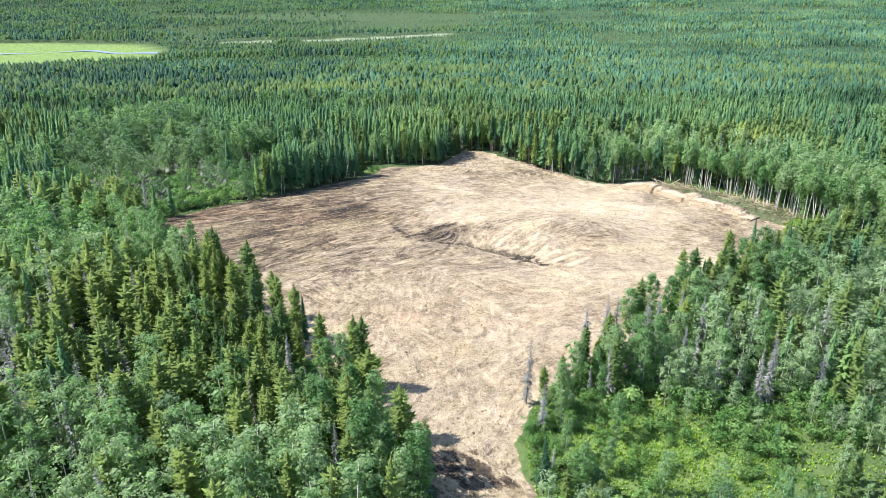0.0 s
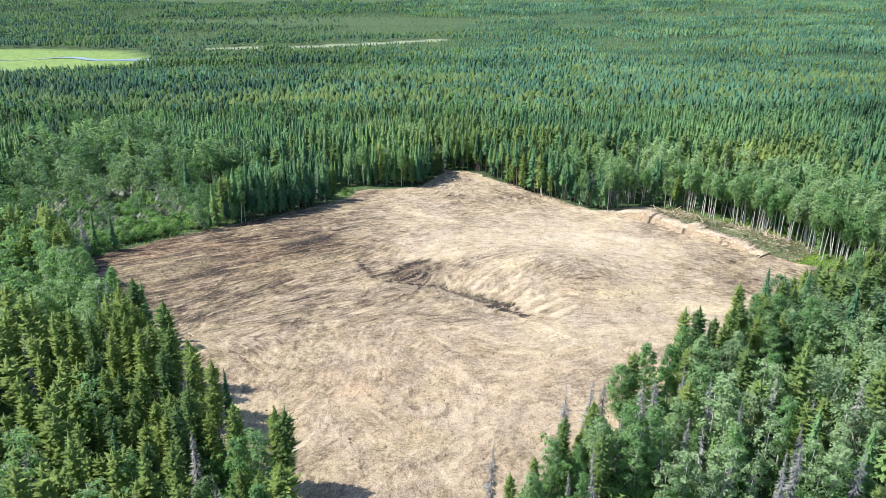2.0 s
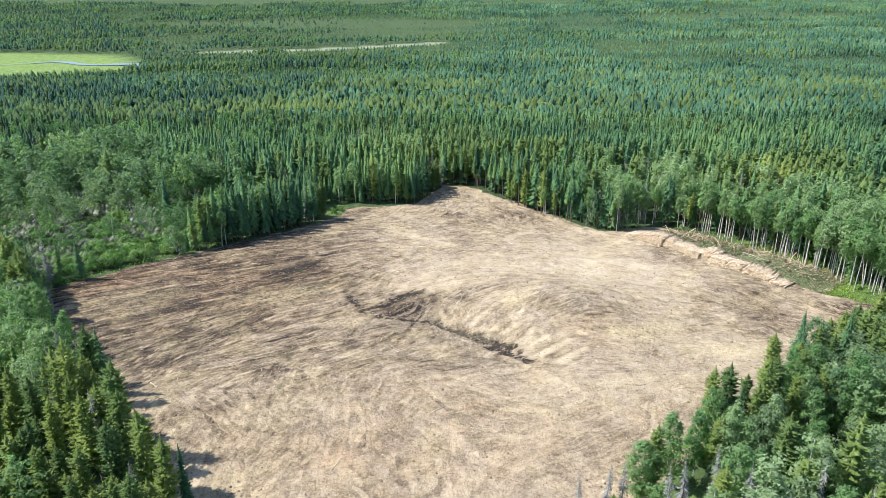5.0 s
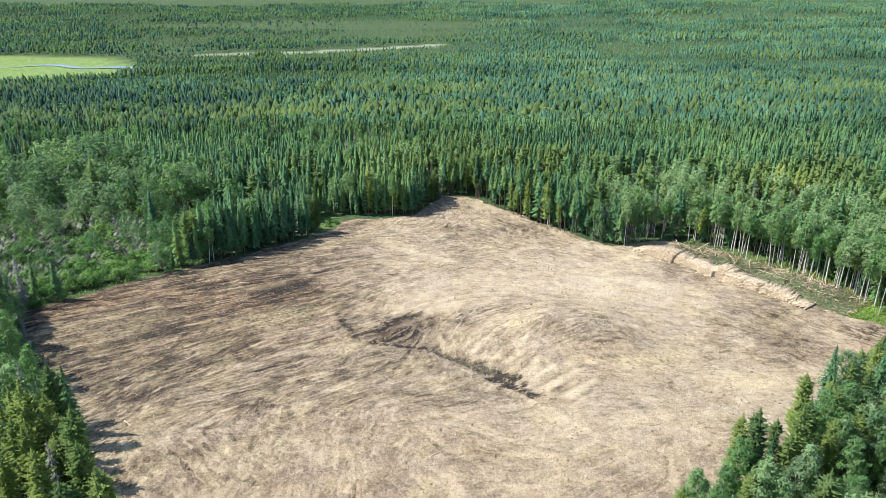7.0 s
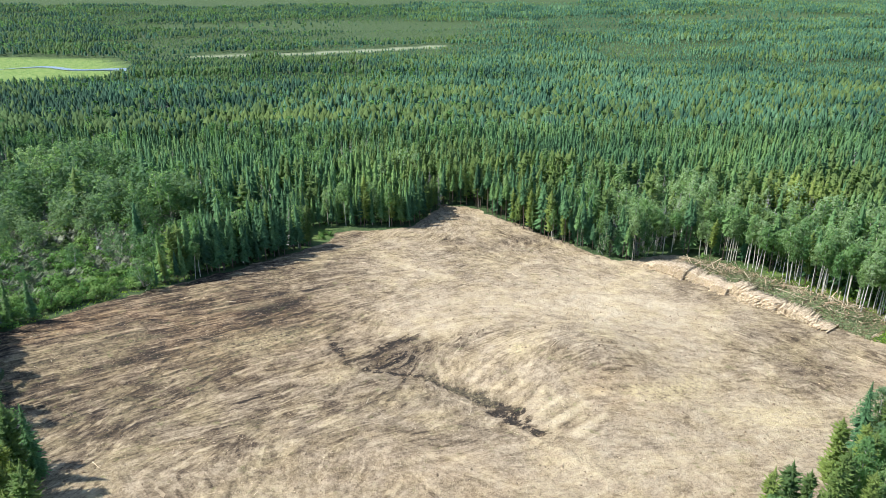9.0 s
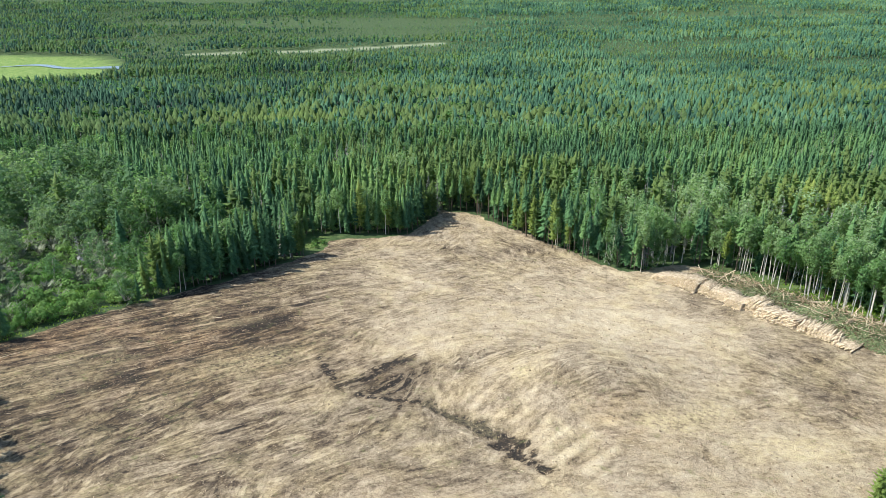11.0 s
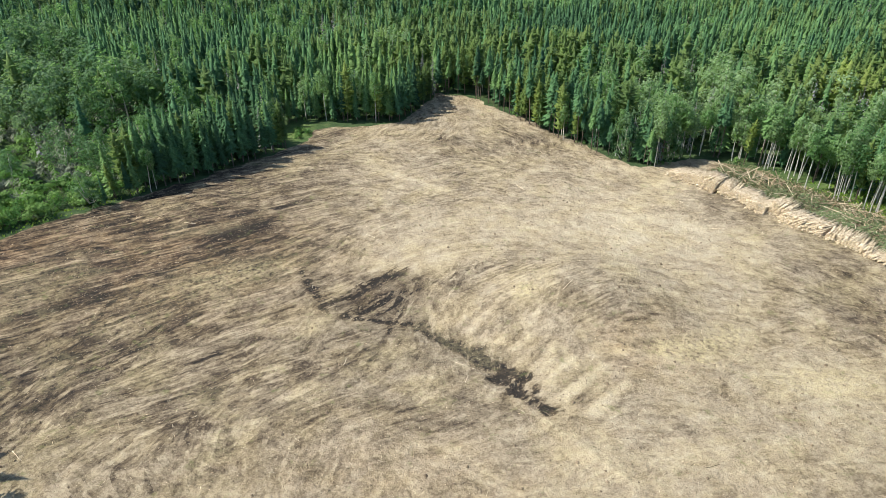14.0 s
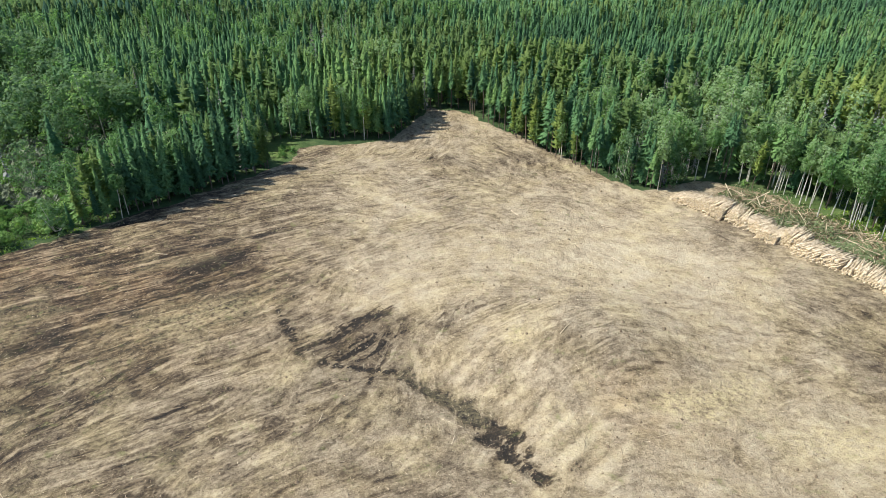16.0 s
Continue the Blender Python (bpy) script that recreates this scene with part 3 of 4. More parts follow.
def leaves(rng, centres, radii, each, size, flat=1.0, core=0):
    """Clumps of leaves, each a small blade that faces outwards and up; core: larger ones in the clump's heart."""
    shapes = []
    for count, big, low, high in ((each, size, 0.55, 1.08), (core, 2.4 * size, 0.1, 0.75)):
        if not count:
            continue
        c, r = np.repeat(centres, count, 0), np.repeat(radii, count)[:, None]
        n = len(c)
        o = rng.standard_normal((n, 3))
        o /= np.linalg.norm(o, axis=1)[:, None]
        p = c + o * r * rng.uniform(low, high, (n, 1)) * np.array([1, 1, flat])
        mid = centres.mean(0) - np.array([0, 0, 0.15 * np.ptp(centres[:, 2])])
        whole = p - mid
        whole /= np.linalg.norm(whole, axis=1)[:, None] + 1e-6
        up = 0.8 * o + 0.6 * whole + np.array([0, 0, 0.25]) + 0.35 * rng.standard_normal((n, 3))
        up /= np.linalg.norm(up, axis=1)[:, None]
        a = np.cross(up, rng.standard_normal((n, 3)))
        a /= np.linalg.norm(a, axis=1)[:, None]
        b = np.cross(up, a)
        s = big * rng.uniform(0.6, 1.35, (n, 1))
        shapes.append((np.stack([p - a * s - b * s * 0.4, p + b * s * 0.9, p + a * s - b * s * 0.4], 1).reshape(-1, 3), np.arange(3 * n).reshape(-1, 3)))
    return join(*shapes)


def wavy_stem(rng, h, r, sway=0.25, sides=6, steps=5):
    f = np.linspace(0, 1, steps)
    path = np.stack([sway * np.cumsum(rng.normal(0, 0.5, steps)) * f, sway * np.cumsum(rng.normal(0, 0.5, steps)) * f, h * f], 1)
    return path, tube(path, r * (1 - 0.9 * f) + 0.012, sides)


NO_STEM = (np.zeros((0, 3)), np.zeros((0, 3), int))


def tiers(rng, h, low, n, sides, radius, ragged=0.55):
    """A conifer's body as skirts of boughs one above another, each with an uneven, notched rim."""
    parts = []
    for i in range(n):
        f = i / n
        z0 = h * (low + (1 - low) * f * 0.96)
        z1 = min(h, z0 + h * (1 - low) / n * 1.9)
        k = radius(f)
        a = (np.arange(sides) + rng.uniform(-0.4, 0.4, sides)) * 2 * np.pi / sides + rng.uniform(0, 6)
        r = k * np.where(np.arange(sides) % 2, ragged, 1.0) * rng.uniform(0.68, 1.28, sides)
        rim = np.stack([np.cos(a) * r, np.sin(a) * r, z0 - 0.25 * r + rng.uniform(-0.02, 0.02, sides) * h], 1)
        parts.append((np.vstack([[(0, 0, z1)], rim]), np.array([(0, 1 + j, 1 + (j + 1) % sides) for j in range(sides)])))
    return join(*parts)


def spruce(rng, level, bare=0.12):
    """(stem, crown), 16 m high. level 0: near, 3: far."""
    h, r = 16.0, rng.uniform(1.65, 2.4)
    reach = lambda f: r * ((1 - f) ** (0.85 if level == 0 else 0.68) * (0.8 + 0.2 * np.minimum(1, f * 6)) + 0.05)
    if level >= 3:
        return NO_STEM, tiers(rng, h, 0.36, 2, 6 if level == 3 else 4, lambda f: 1.25 * reach(0.2 + 0.8 * f), 0.55)
    if level == 2:
        top = lambda f: reach(0.22 + 0.78 * f)
        return NO_STEM, join(tiers(rng, h, 0.32, 6, 6, lambda f: 0.85 * top(f), 0.5), sprays(rng, 36, 0.32 * h, h * 0.99, lambda f: 1.2 * top(f), 0.5, 0.30))
    body = tiers(rng, h, bare, (12, 9)[level], 8, lambda f: (0.55, 0.66)[level] * reach(f), 0.5)
    crown = join(body, sprays(rng, (330, 150)[level], bare * h, h * 0.995, reach, 0.45, (0.15, 0.20)[level], (3, 0)[level]))
    return tube([(0, 0, -0.6), (0, 0, h * 0.5), (0, 0, h)], [0.17, 0.11, 0.01], (6, 4)[level]), crown


def pine(rng, level, bare=0.22):
    """Less pointed than the spruce, with a lumpy crown and boughs that turn up."""
    h, r = 16.0, rng.uniform(1.6, 2.2)
    lumps = rng.uniform(0.65, 1.15, 9)
    reach = lambda f: r * (0.4 + 0.6 * np.sin(np.pi * (0.22 + 0.78 * f)) ** 0.6) * np.interp(f, np.linspace(0, 1, 9), lumps) * np.clip((1 - f) * 6.0, 0.15, 1)
    if level >= 3:
        return NO_STEM, tiers(rng, h, 0.4, 2, 6 if level == 3 else 4, lambda f: 1.3 * reach(0.15 + 0.85 * f), 0.6)
    if level == 2:
        top = lambda f: reach(0.15 + 0.85 * f)
        return NO_STEM, join(tiers(rng, h, 0.32, 6, 5, lambda f: 0.7 * top(f), 0.5), sprays(rng, 36, 0.32 * h, h * 0.98, lambda f: 1.15 * top(f), -0.15, 0.32))
    body = tiers(rng, h, bare, 10, 7, lambda f: 0.5 * reach(f), 0.5)
    crown = join(body, sprays(rng, (340, 160)[level], bare * h, h * 0.985, reach, -0.22, (0.13, 0.19)[level], (4, 1)[level]))
    return tube([(0, 0, -0.6), (0, 0, h * 0.5), (0, 0, h * 0.97)], [0.17, 0.12, 0.02], (6, 4)[level]), crown


def aspen(rng, level, bare=0.42):
    h, r = 15.0, rng.uniform(2.0, 2.9) * (0.72 if bare > 0.4 else 1.0)
    if level >= 3:
        c = np.array([(rng.uniform(-0.8, 0.8), rng.uniform(-0.8, 0.8), h * f) for f in (0.5, 0.68, 0.86)])
        return NO_STEM, leaves(rng, c, np.array([1.6, 1.7, 1.1]), 7 if level == 3 else 4, 1.0 if level == 3 else 1.3)
    n, each, size, core = ((34, 72, 0.17, 8), (18, 36, 0.225, 4), (13, 18, 0.40, 0))[level]
    f = (np.arange(n) + rng.uniform(0, 1, n)) / n
    z = h * (bare + (0.96 - bare) * f)
    reach = r * np.sin(np.pi * np.clip(0.12 + 0.84 * f, 0, 1)) ** 0.7 * rng.uniform(0.25, 1.0, n)
    az = np.arange(n) * 2.4 + rng.uniform(-0.5, 0.5, n)
    c = np.stack([reach * np.cos(az), reach * np.sin(az), z], 1)
    crown = leaves(rng, c, rng.uniform(0.7, 1.3, n) * (1.0, 1.15, 1.35)[level], each, size, 0.8, core)
    path, main = wavy_stem(rng, h * 0.95, 0.15, 0.3, (6, 4, 3)[level])
    stem = [main]
    if level == 0:
        for i in range(0, n, 2):
            stem.append(tube([(path[3][0] * f[i], path[3][1] * f[i], max(z[i] - 1.3, 2)), c[i]], [0.05, 0.015], 3))
    return join(*stem), crown


def poplar(rng, level, bare=0.2):
    """A broad, round-headed poplar or willow, 12 m high."""
    h, r = 12.0, rng.uniform(2.6, 3.7)
    level = min(level, 3)
    n, each, size, core = ((36, 72, 0.18, 8), (24, 38, 0.21, 4), (18, 18, 0.40, 0), (5, 6, 1.2, 0))[level]
    f = (np.arange(n) + rng.uniform(0, 1, n)) / n
    z = h * (bare + (0.95 - bare) * f)
    reach = r * np.sin(np.pi * np.clip(0.2 + 0.78 * f, 0, 1)) ** 0.6 * np.sqrt(rng.uniform(0.05, 1.0, n))
    az = np.arange(n) * 2.4 + rng.uniform(-0.5, 0.5, n)
    c = np.stack([reach * np.cos(az), reach * np.sin(az), z], 1)
    crown = leaves(rng, c, rng.uniform(0.8, 1.4, n) * (1.0, 1.1, 1.3, 1.6)[level], each, size, 0.85, core)
    stem = NO_STEM if level > 1 else join(*[tube([(0, 0, -0.5 if i == 0 else 1.5), (0.5 * c[i][0], 0.5 * c[i][1], 0.6 * z[i]), c[i]], [0.16, 0.10, 0.02], 4) for i in range(0, n, 5)])
    return stem, crown


def snag(rng, level, bare=0.1):
    """A dead conifer: a grey stem with thin drooping twigs."""
    if level == 4:
        return NO_STEM, sprays(rng, 8, 0.2 * 14, 13.8, lambda f: 1.8 * (1 - f) + 0.2, 0.6, 0.4)
    h = 14.0
    n = (420, 130, 40, 12)[level]
    lumps = rng.uniform(0.45, 1.2, 12)
    reach = lambda f: (1.7 * (1 - f) ** 0.7 + 0.12) * np.interp(f, np.linspace(0, 1, 12), lumps)
    crown = sprays(rng, n, bare * h, h * 0.99, reach, 0.5, (0.06, 0.11, 0.30, 0.4)[level], (3, 1, 0, 0)[level])
    return tube([(0, 0, -0.6), (0, 0, h * 0.5), (0, 0, h)], [0.15, 0.10, 0.012], (6, 4, 3, 3)[level]), crown


def shrub(rng, level, bare=0.0):
    """A leafy bush, 3 m high."""
    n, each, size = ((10, 52, 0.13), (8, 30, 0.19), (5, 14, 0.36), (3, 6, 0.7))[level]
    c = np.stack([rng.normal(0, 0.75, n), rng.normal(0, 0.75, n), rng.uniform(0.5, 2.3, n)], 1)
    crown = leaves(rng, c, rng.uniform(0.5, 0.85, n), each, size, 0.85)
    return join(*[tube([(0, 0, -0.3), c[i]], [0.04, 0.012], 3) for i in range(0, min(n, 6))]), crown


def brush(rng, level, bare=0.0):
    """A leafless bush, 3 m high: thin rods that spread upwards."""
    crown = sprays(rng, 40, 0.2, 1.9, lambda f: 1.5 - 0.5 * f, -0.9, 0.07)
    return tube([(0, 0, -0.3), (0, 0, 1.2)], [0.05, 0.02], 3), crown


KINDS = {
    "spruce": (spruce, SPRUCE, BARK_DARK, "spruce_tree", "narrow dark green spruce with drooping boughs beside the clearing"),
    "tall_spruce": (spruce, SPRUCE, BARK_DARK, "spruce_tree", "tall spruce with a bare lower trunk at the forest's edge"),
    "pine": (pine, PINE, BARK_DARK, "pine_tree", "yellowish green lodgepole pine with a slim tufted crown"),
    "aspen": (aspen, ASPEN, BARK_PALE, "aspen_tree", "grey-green leafy aspen with a pale bare trunk"),
    "tall_aspen": (aspen, ASPEN, BARK_PALE, "aspen_tree", "tall aspen with a long bare pale trunk at the forest's edge"),
    "poplar": (poplar, POPLAR, BARK_PALE, "poplar_tree", "broad round-headed poplar with grey-green leaves"),
    "snag": (snag, DEAD, BARK_GREY, "dead_tree", "grey dead conifer standing with bare drooping twigs"),
    "brush": (brush, BRUSH, BARK_GREY, "bush", "leafless grey bush among the poplars"),
    "shrub": (shrub, SHRUB, BARK_DARK, "bush", "bright green leafy bush at the forest's edge"),
}

# ---- where the trees stand ----
rng = np.random.default_rng(11)


BROADLEAF = [(-64, 230), (-70, 262), (-58, 288), (-80, 314), (-121, 350), (-150, 376), (-172, 380), (-165, 330), (-155, 280), (-130, 230)]


def broadleaf(x, y):
    """The open wood of poplars, willows and grey brush beside the clearing."""
    return smooth(-5, 5, inside(x, y, BROADLEAF) + 14 * (layered(x / 14, y / 14, 135) - 0.5))


def stand(x, y):
    """How much of each kind grows at a place, and how high the trees are."""
    a, b, c = layered(x / 26, y / 26, 60), layered(x / 60, y / 60, 63), layered(x / 12, y / 12, 66)
    far = smooth(330, 430, y)
    spr = 1.3 + 1.0 * smooth(0.45, 0.6, b)
    pin = 0.12 + 2.4 * smooth(0.57, 0.66, a) + 9 * lump(x, y, 10, 345, 20, 24) + 6 * lump(x, y, -90, 442, 60, 11, 5) + 9 * lump(x, y, 140, 304, 12, 8) + 3 * lump(x, y, 250, 500, 110, 60)
    asp = 0.05 + 1.5 * smooth(0.61, 0.69, c) * (1 - 0.5 * far) + 0.9 * smooth(0.60, 0.69, layered(x / 35, y / 35, 70))
    dead = 0.02 + 0.5 * smooth(0.60, 0.70, layered(x / 18, y / 18, 73)) + 3 * lump(x, y, -30, 381, 12, 8) + 3 * lump(x, y, 126, 290, 10, 7) + 2.5 * lump(x, y, -40, 520, 40, 10)
    mixed_wood = smooth(380, 440, y) * smooth(0.46, 0.60, layered(x / 70 + 0.2 * b, y / 40, 190))
    pin = pin + smooth(380, 440, y) * (0.35 + 4.0 * smooth(0.56, 0.64, layered(x / 90, y / 30, 193)))
    asp = asp + 0.25 * far + 1.6 * mixed_wood * smooth(0.45, 0.6, c)
    dead = dead + 0.05 * far + 1.2 * far * smooth(0.60, 0.66, layered(x / 80, y / 24, 196))
    # the stands round the clearing
    left_wood = broadleaf(x, y)
    asp = asp + 3 * lump(x, y, -142, 388, 12, 8) + 4 * lump(x, y, -50, 368, 12, 7) + 3 * lump(x, y, 62, 296, 12, 8, -45) + 3 * lump(x, y, -75, 296, 8, 6)
    pin = pin + 6 * lump(x, y, -92, 432, 55, 9, 4) + 7 * lump(x, y, 44, 332, 18, 12) + 14 * lump(x, y, 128, 298, 9, 6, -40)
    asp = asp + 1.2 * smooth(0.52, 0.62, layered(x / 9, y / 9, 170)) * lump(x, y, -70, 372, 95, 45)
    dead = dead + 4 * lump(x, y, -36, 369, 13, 6) + 4 * lump(x, y, 80, 313, 10, 5) + 5 * lump(x, y, 122, 282, 10, 5)
    edge_l = lump(x, y, -48, 275, 26, 9, 45)
    pin = pin + 1.2 * lump(x, y, -45, 300, 40, 25)
    spr = spr + 6 * edge_l + 7 * lump(x, y, -16, 316, 17, 17) + 5 * smooth(20, 60, x) * smooth(325, 370, y) + 6 * lump(x, y, -215, 500, 60, 50) + 7 * lump(x, y, -88, 352, 34, 20) + 5 * lump(x, y, 45, 292, 24, 7, -50)
    pin = pin * (1 - 0.85 * np.minimum(1, edge_l))
    asp = asp * (1 - 0.7 * np.minimum(1, edge_l + lump(x, y, -16, 316, 20, 20))) + 0.7 * lump(x, y, -60, 330, 50, 35)
    asp = asp + 4.5 * lump(x, y, 100, 288, 26, 17, -40) + 9 * lump(x, y, 128, 245, 12, 26, 20) + 4 * lump(x, y, 72, 274, 9, 6, -45) + 8 * lump(x, y, 132, 212, 12, 20)
    near_l = smooth(215, 195, y) * smooth(0, -8, x)
    din = inside(x, y, CLEARING)
    pin = pin + 6 * near_l * smooth(-44, -8, din)
    back_l = near_l * np.maximum(0.25 * smooth(-40, -60, din), smooth(146, 160, y))
    pin = pin * (1 - 0.9 * back_l)
    asp = asp + 5 * back_l + 8 * near_l * lump(x, y, -14, 82, 36, 15)
    spr = spr * (1 - 0.97 * near_l)
    near_r = smooth(200, 180, y) * smooth(10, 18, x)
    asp = asp + 4.0 * near_r * (0.4 + c)
    spr = spr * (1 - (0.9 - 0.35 * smooth(35, 50, x)) * near_r)
    dead = dead + 0.35 * near_l + near_r * (0.8 * smooth(-12, -2, din) + 0.25) * smooth(140, 120, y)
    pin = pin + 3.5 * near_r * smooth(-16, -3, din) * smooth(118, 132, y) + 0.8 * near_r
    keep = 1 - left_wood * np.array([[0.94], [0.9], [0.6], [0.2]]) * smooth(0.05, 0.3, left_wood)
    spr, pin, asp, dead = spr * keep[0], pin * keep[1], asp * keep[2], dead * keep[3]
    tall = 0.80 + 0.35 * layered(x / 18, y / 18, 76)
    tall = tall * (1 - 0.55 * smooth(0.5, 0.64, layered(x / 90, y / 60, 79)) * smooth(520, 640, y))
    tall = tall * (1 - (0.2 * smooth(-150, -100, strip(x, y)) + 0.3 * smooth(-80, -60, strip(x, y))) * smooth(0, -10, strip(x, y)) * (1 - lump(x, y, -147, 715, 14, 60))) * (1 - 0.5 * lump(x, y, -60, 900, 190, 90))
    tall = tall * (1 - left_wood * (0.25 - 0.35 * smooth(258, 315, y))) * (1 - 0.42 * lump(x, y, 21, 107, 9, 11)) * (1 - 0.3 * lump(x, y, 300, 620, 130, 110))
    tall = tall * (1 - 0.35 * near_r * smooth(112, 98, y)) * (1 - 0.12 * near_r)
    pop = 4.0 * left_wood + 3.0 * near_r * smooth(60, 75, x) + 2.5 * lump(x, y, -180, 398, 40, 18) + 3 * lump(x, y, 100, 292, 24, 15, -40) * smooth(0.4, 0.6, c) + 0.5 * smooth(0.62, 0.7, c) + 1.5 * back_l + 1.0 * near_r
    return np.stack([spr, pin, asp, dead, pop], 1), tall


def scatter(x0, x1, y0, y1, step):
    gx, gy = np.meshgrid(np.arange(x0, x1, step), np.arange(y0, y1, step))
    x, y = gx.ravel() + rng.uniform(-0.48, 0.48, gx.size) * step, gy.ravel() + rng.uniform(-0.48, 0.48, gx.size) * step
    return x, y


def growing(x, y, lean=0.0):
    """Where trees can stand: outside the clearing, the marsh and the open strip, and within the wide wedge of land that the flight looks over."""
    ok = (inside(x, y, OPEN) < -0.8) & (inside(x, y, MEADOW) < -2) & ((strip(x, y) > 13) | (strip(x, y) < -15))
    ok &= np.abs(x - 5) < 28 + 0.66 * np.maximum(y, 70)
    ok &= ~((lump(x, y, 38, 94, 24, 13) > 0.35) & (rng.uniform(0, 1, x.size) < 0.88))
    ok &= (lump(x, y, -86, 241, 27, 12, 45) < 0.5) & (lump(x, y, 42.5, 126, 7, 4.5, 42) < 0.45)
    ok &= ~((lump(x, y, -60, 862, 170, 38) > 0.4) & (rng.uniform(0, 1, x.size) < 0.45))
    ok &= ~((lump(x, y, -150, 1010, 260, 60) + lump(x, y, 420, 1060, 200, 60) > 0.4) & (rng.uniform(0, 1, x.size) < 0.88))
    ok &= rng.uniform(0, 1, x.size) > 0.55 * smooth(0.52, 0.62, layered(x / 7, y / 7, 87)) + broadleaf(x, y) * (0.45 + 0.35 * smooth(305, 280, y))
    return ok


def choose(x, y):
    weights, tall = stand(x, y)
    weights = weights / weights.sum(1)[:, None]
    pick = (rng.uniform(0, 1, len(x))[:, None] > np.cumsum(weights, 1)).sum(1)
    tall = tall * (1 + (pick == 4) * rng.uniform(-0.35, 0.35, len(x)) * broadleaf(x, y))
    return np.minimum(pick, 4), tall * np.where(y > 330, rng.uniform(0.82, 1.08, len(x)), rng.uniform(0.62, 1.18, len(x)))


def edge_row(close, back):
    """The trees that stand right at the edge of the open ground."""
    out = []
    for (ax, ay), (bx, by) in zip(OPEN[:-1], OPEN[1:]):
        n = max(1, int(math.hypot(bx - ax, by - ay) / 2.3))
        for i in range(n):
            f = (i + rng.uniform(0.1, 0.9)) / n
            off = rng.uniform(close, back) / math.hypot(bx - ax, by - ay)
            out.append((ax + (bx - ax) * f + (ay - by) * off, ay + (by - ay) * f + (bx - ax) * off))
    out = np.array(out)
    x, y = out[:, 0], out[:, 1]
    k = (inside(x, y, OPEN) < -0.2) & (y > 195) & (lump(x, y, -86, 241, 28, 14, 45) < 0.5) & ~((x > 110) & (y < 206)) & ~((x < -68) & (y < 232))
    return out[k]


ORDER = ("spruce", "pine", "aspen", "snag", "poplar")


def build_near(kind, places, level=0):
    """Single trees: a few grown in full, and copies of them with their own turn and size."""
    make, crown_mat, stem_mat, name, label = KINDS[kind]
    models = []
    for i, (x, y, s) in enumerate(places):
        m = Matrix.Translation((x, y, float(land(np.array([x]), np.array([y]))[0]))) @ Euler((rng.normal(0, 0.03), rng.normal(0, 0.03), rng.uniform(0, 6.28))).to_matrix().to_4x4()
        m = m @ Matrix.Diagonal((s * rng.uniform(0.88, 1.12), s * rng.uniform(0.88, 1.12), s, 1))
        if len(models) < 9:
            r = np.random.default_rng(100 + len(models) + 31 * len(kind))
            stem, crown = make(r, level, rng.uniform(0.08, 0.28) if kind == "spruce" else rng.uniform(0.40, 0.58) if kind == "tall_spruce" else rng.uniform(0.12, 0.3) if kind == "pine" else rng.uniform(0.48, 0.66) if kind == "tall_aspen" else rng.uniform(0.10, 0.26) if kind == "aspen" else 0.1)
            ob = tagged(new(name), label, "bush" if kind == "shrub" else "tree", "bushes at the forest's edge" if kind == "shrub" else "trees round the clearing")
            for part_name, (v, f), mat in (("trunk", stem, stem_mat), ("crown", crown, crown_mat)):
                new(part_name, from_arrays(part_name, v, f, [mat])).parent = ob
            ob.matrix_basis = m
            models.append(ob)
        else:
            copy_thing(models[i % 9], m @ Matrix.Diagonal([1 / k for k in models[i % 9].scale] + [1]))


def build_wood(kind, level, x, y, s, name, label):
    """A whole wood as one object."""
    make, crown_mat, stem_mat, _, _ = KINDS[kind]
    # far spruces wear the needles with haze in their colour
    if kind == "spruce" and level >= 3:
        crown_mat = HAZED_SPRUCE
    verts, faces, which, tints, base = [], [], [], [], 0
    model = np.where(y < 200, rng.integers(0, 3, len(x)), rng.integers(3, 6, len(x))) if kind == "aspen" else rng.integers(0, 6, len(x))
    z = land(x, y)
    for k in range(6):
        stem, crown = make(np.random.default_rng(200 + 10 * level + k + len(kind)), level, *([0.16 if k < 3 else 0.44] if kind == "aspen" else []))
        v, f = join(stem, crown)
        mark = np.r_[np.ones(len(stem[1])), np.zeros(len(crown[1]))]
        mine = np.nonzero(model == k)[0]
        if not len(mine):
            continue
        a, sc = rng.uniform(0, 6.28, len(mine)), s[mine]
        wide = sc * rng.uniform(0.85, 1.2, len(mine)) * (1.0, 1.05, 1.1, 1.35, 1.9)[level]
        ca, sa = (np.cos(a) * wide)[:, None], (np.sin(a) * wide)[:, None]
        px = x[mine][:, None] + ca * v[None, :, 0] - sa * v[None, :, 1]
        py = y[mine][:, None] + sa * v[None, :, 0] + ca * v[None, :, 1]
        pz = z[mine][:, None] + sc[:, None] * v[None, :, 2]
        verts.append(np.stack([px, py, pz], 2).reshape(-1, 3))
        faces.append((f[None] + (np.arange(len(mine)) * len(v))[:, None, None]).reshape(-1, 3) + base)
        which.append(np.tile(mark, len(mine)))
        tone = 0.40 * rng.uniform(0, 1, len(mine)) + 1.3 * (layered(x[mine] / 60, y[mine] / 36, 110) - 0.5) + 0.7 * (layered(x[mine] / 17, y[mine] / 13, 113) - 0.5) + 0.34 + 0.8 * lump(x[mine], y[mine], -15, 316, 22, 26) - 0.5 * lump(x[mine], y[mine], -190, 450, 50, 50)
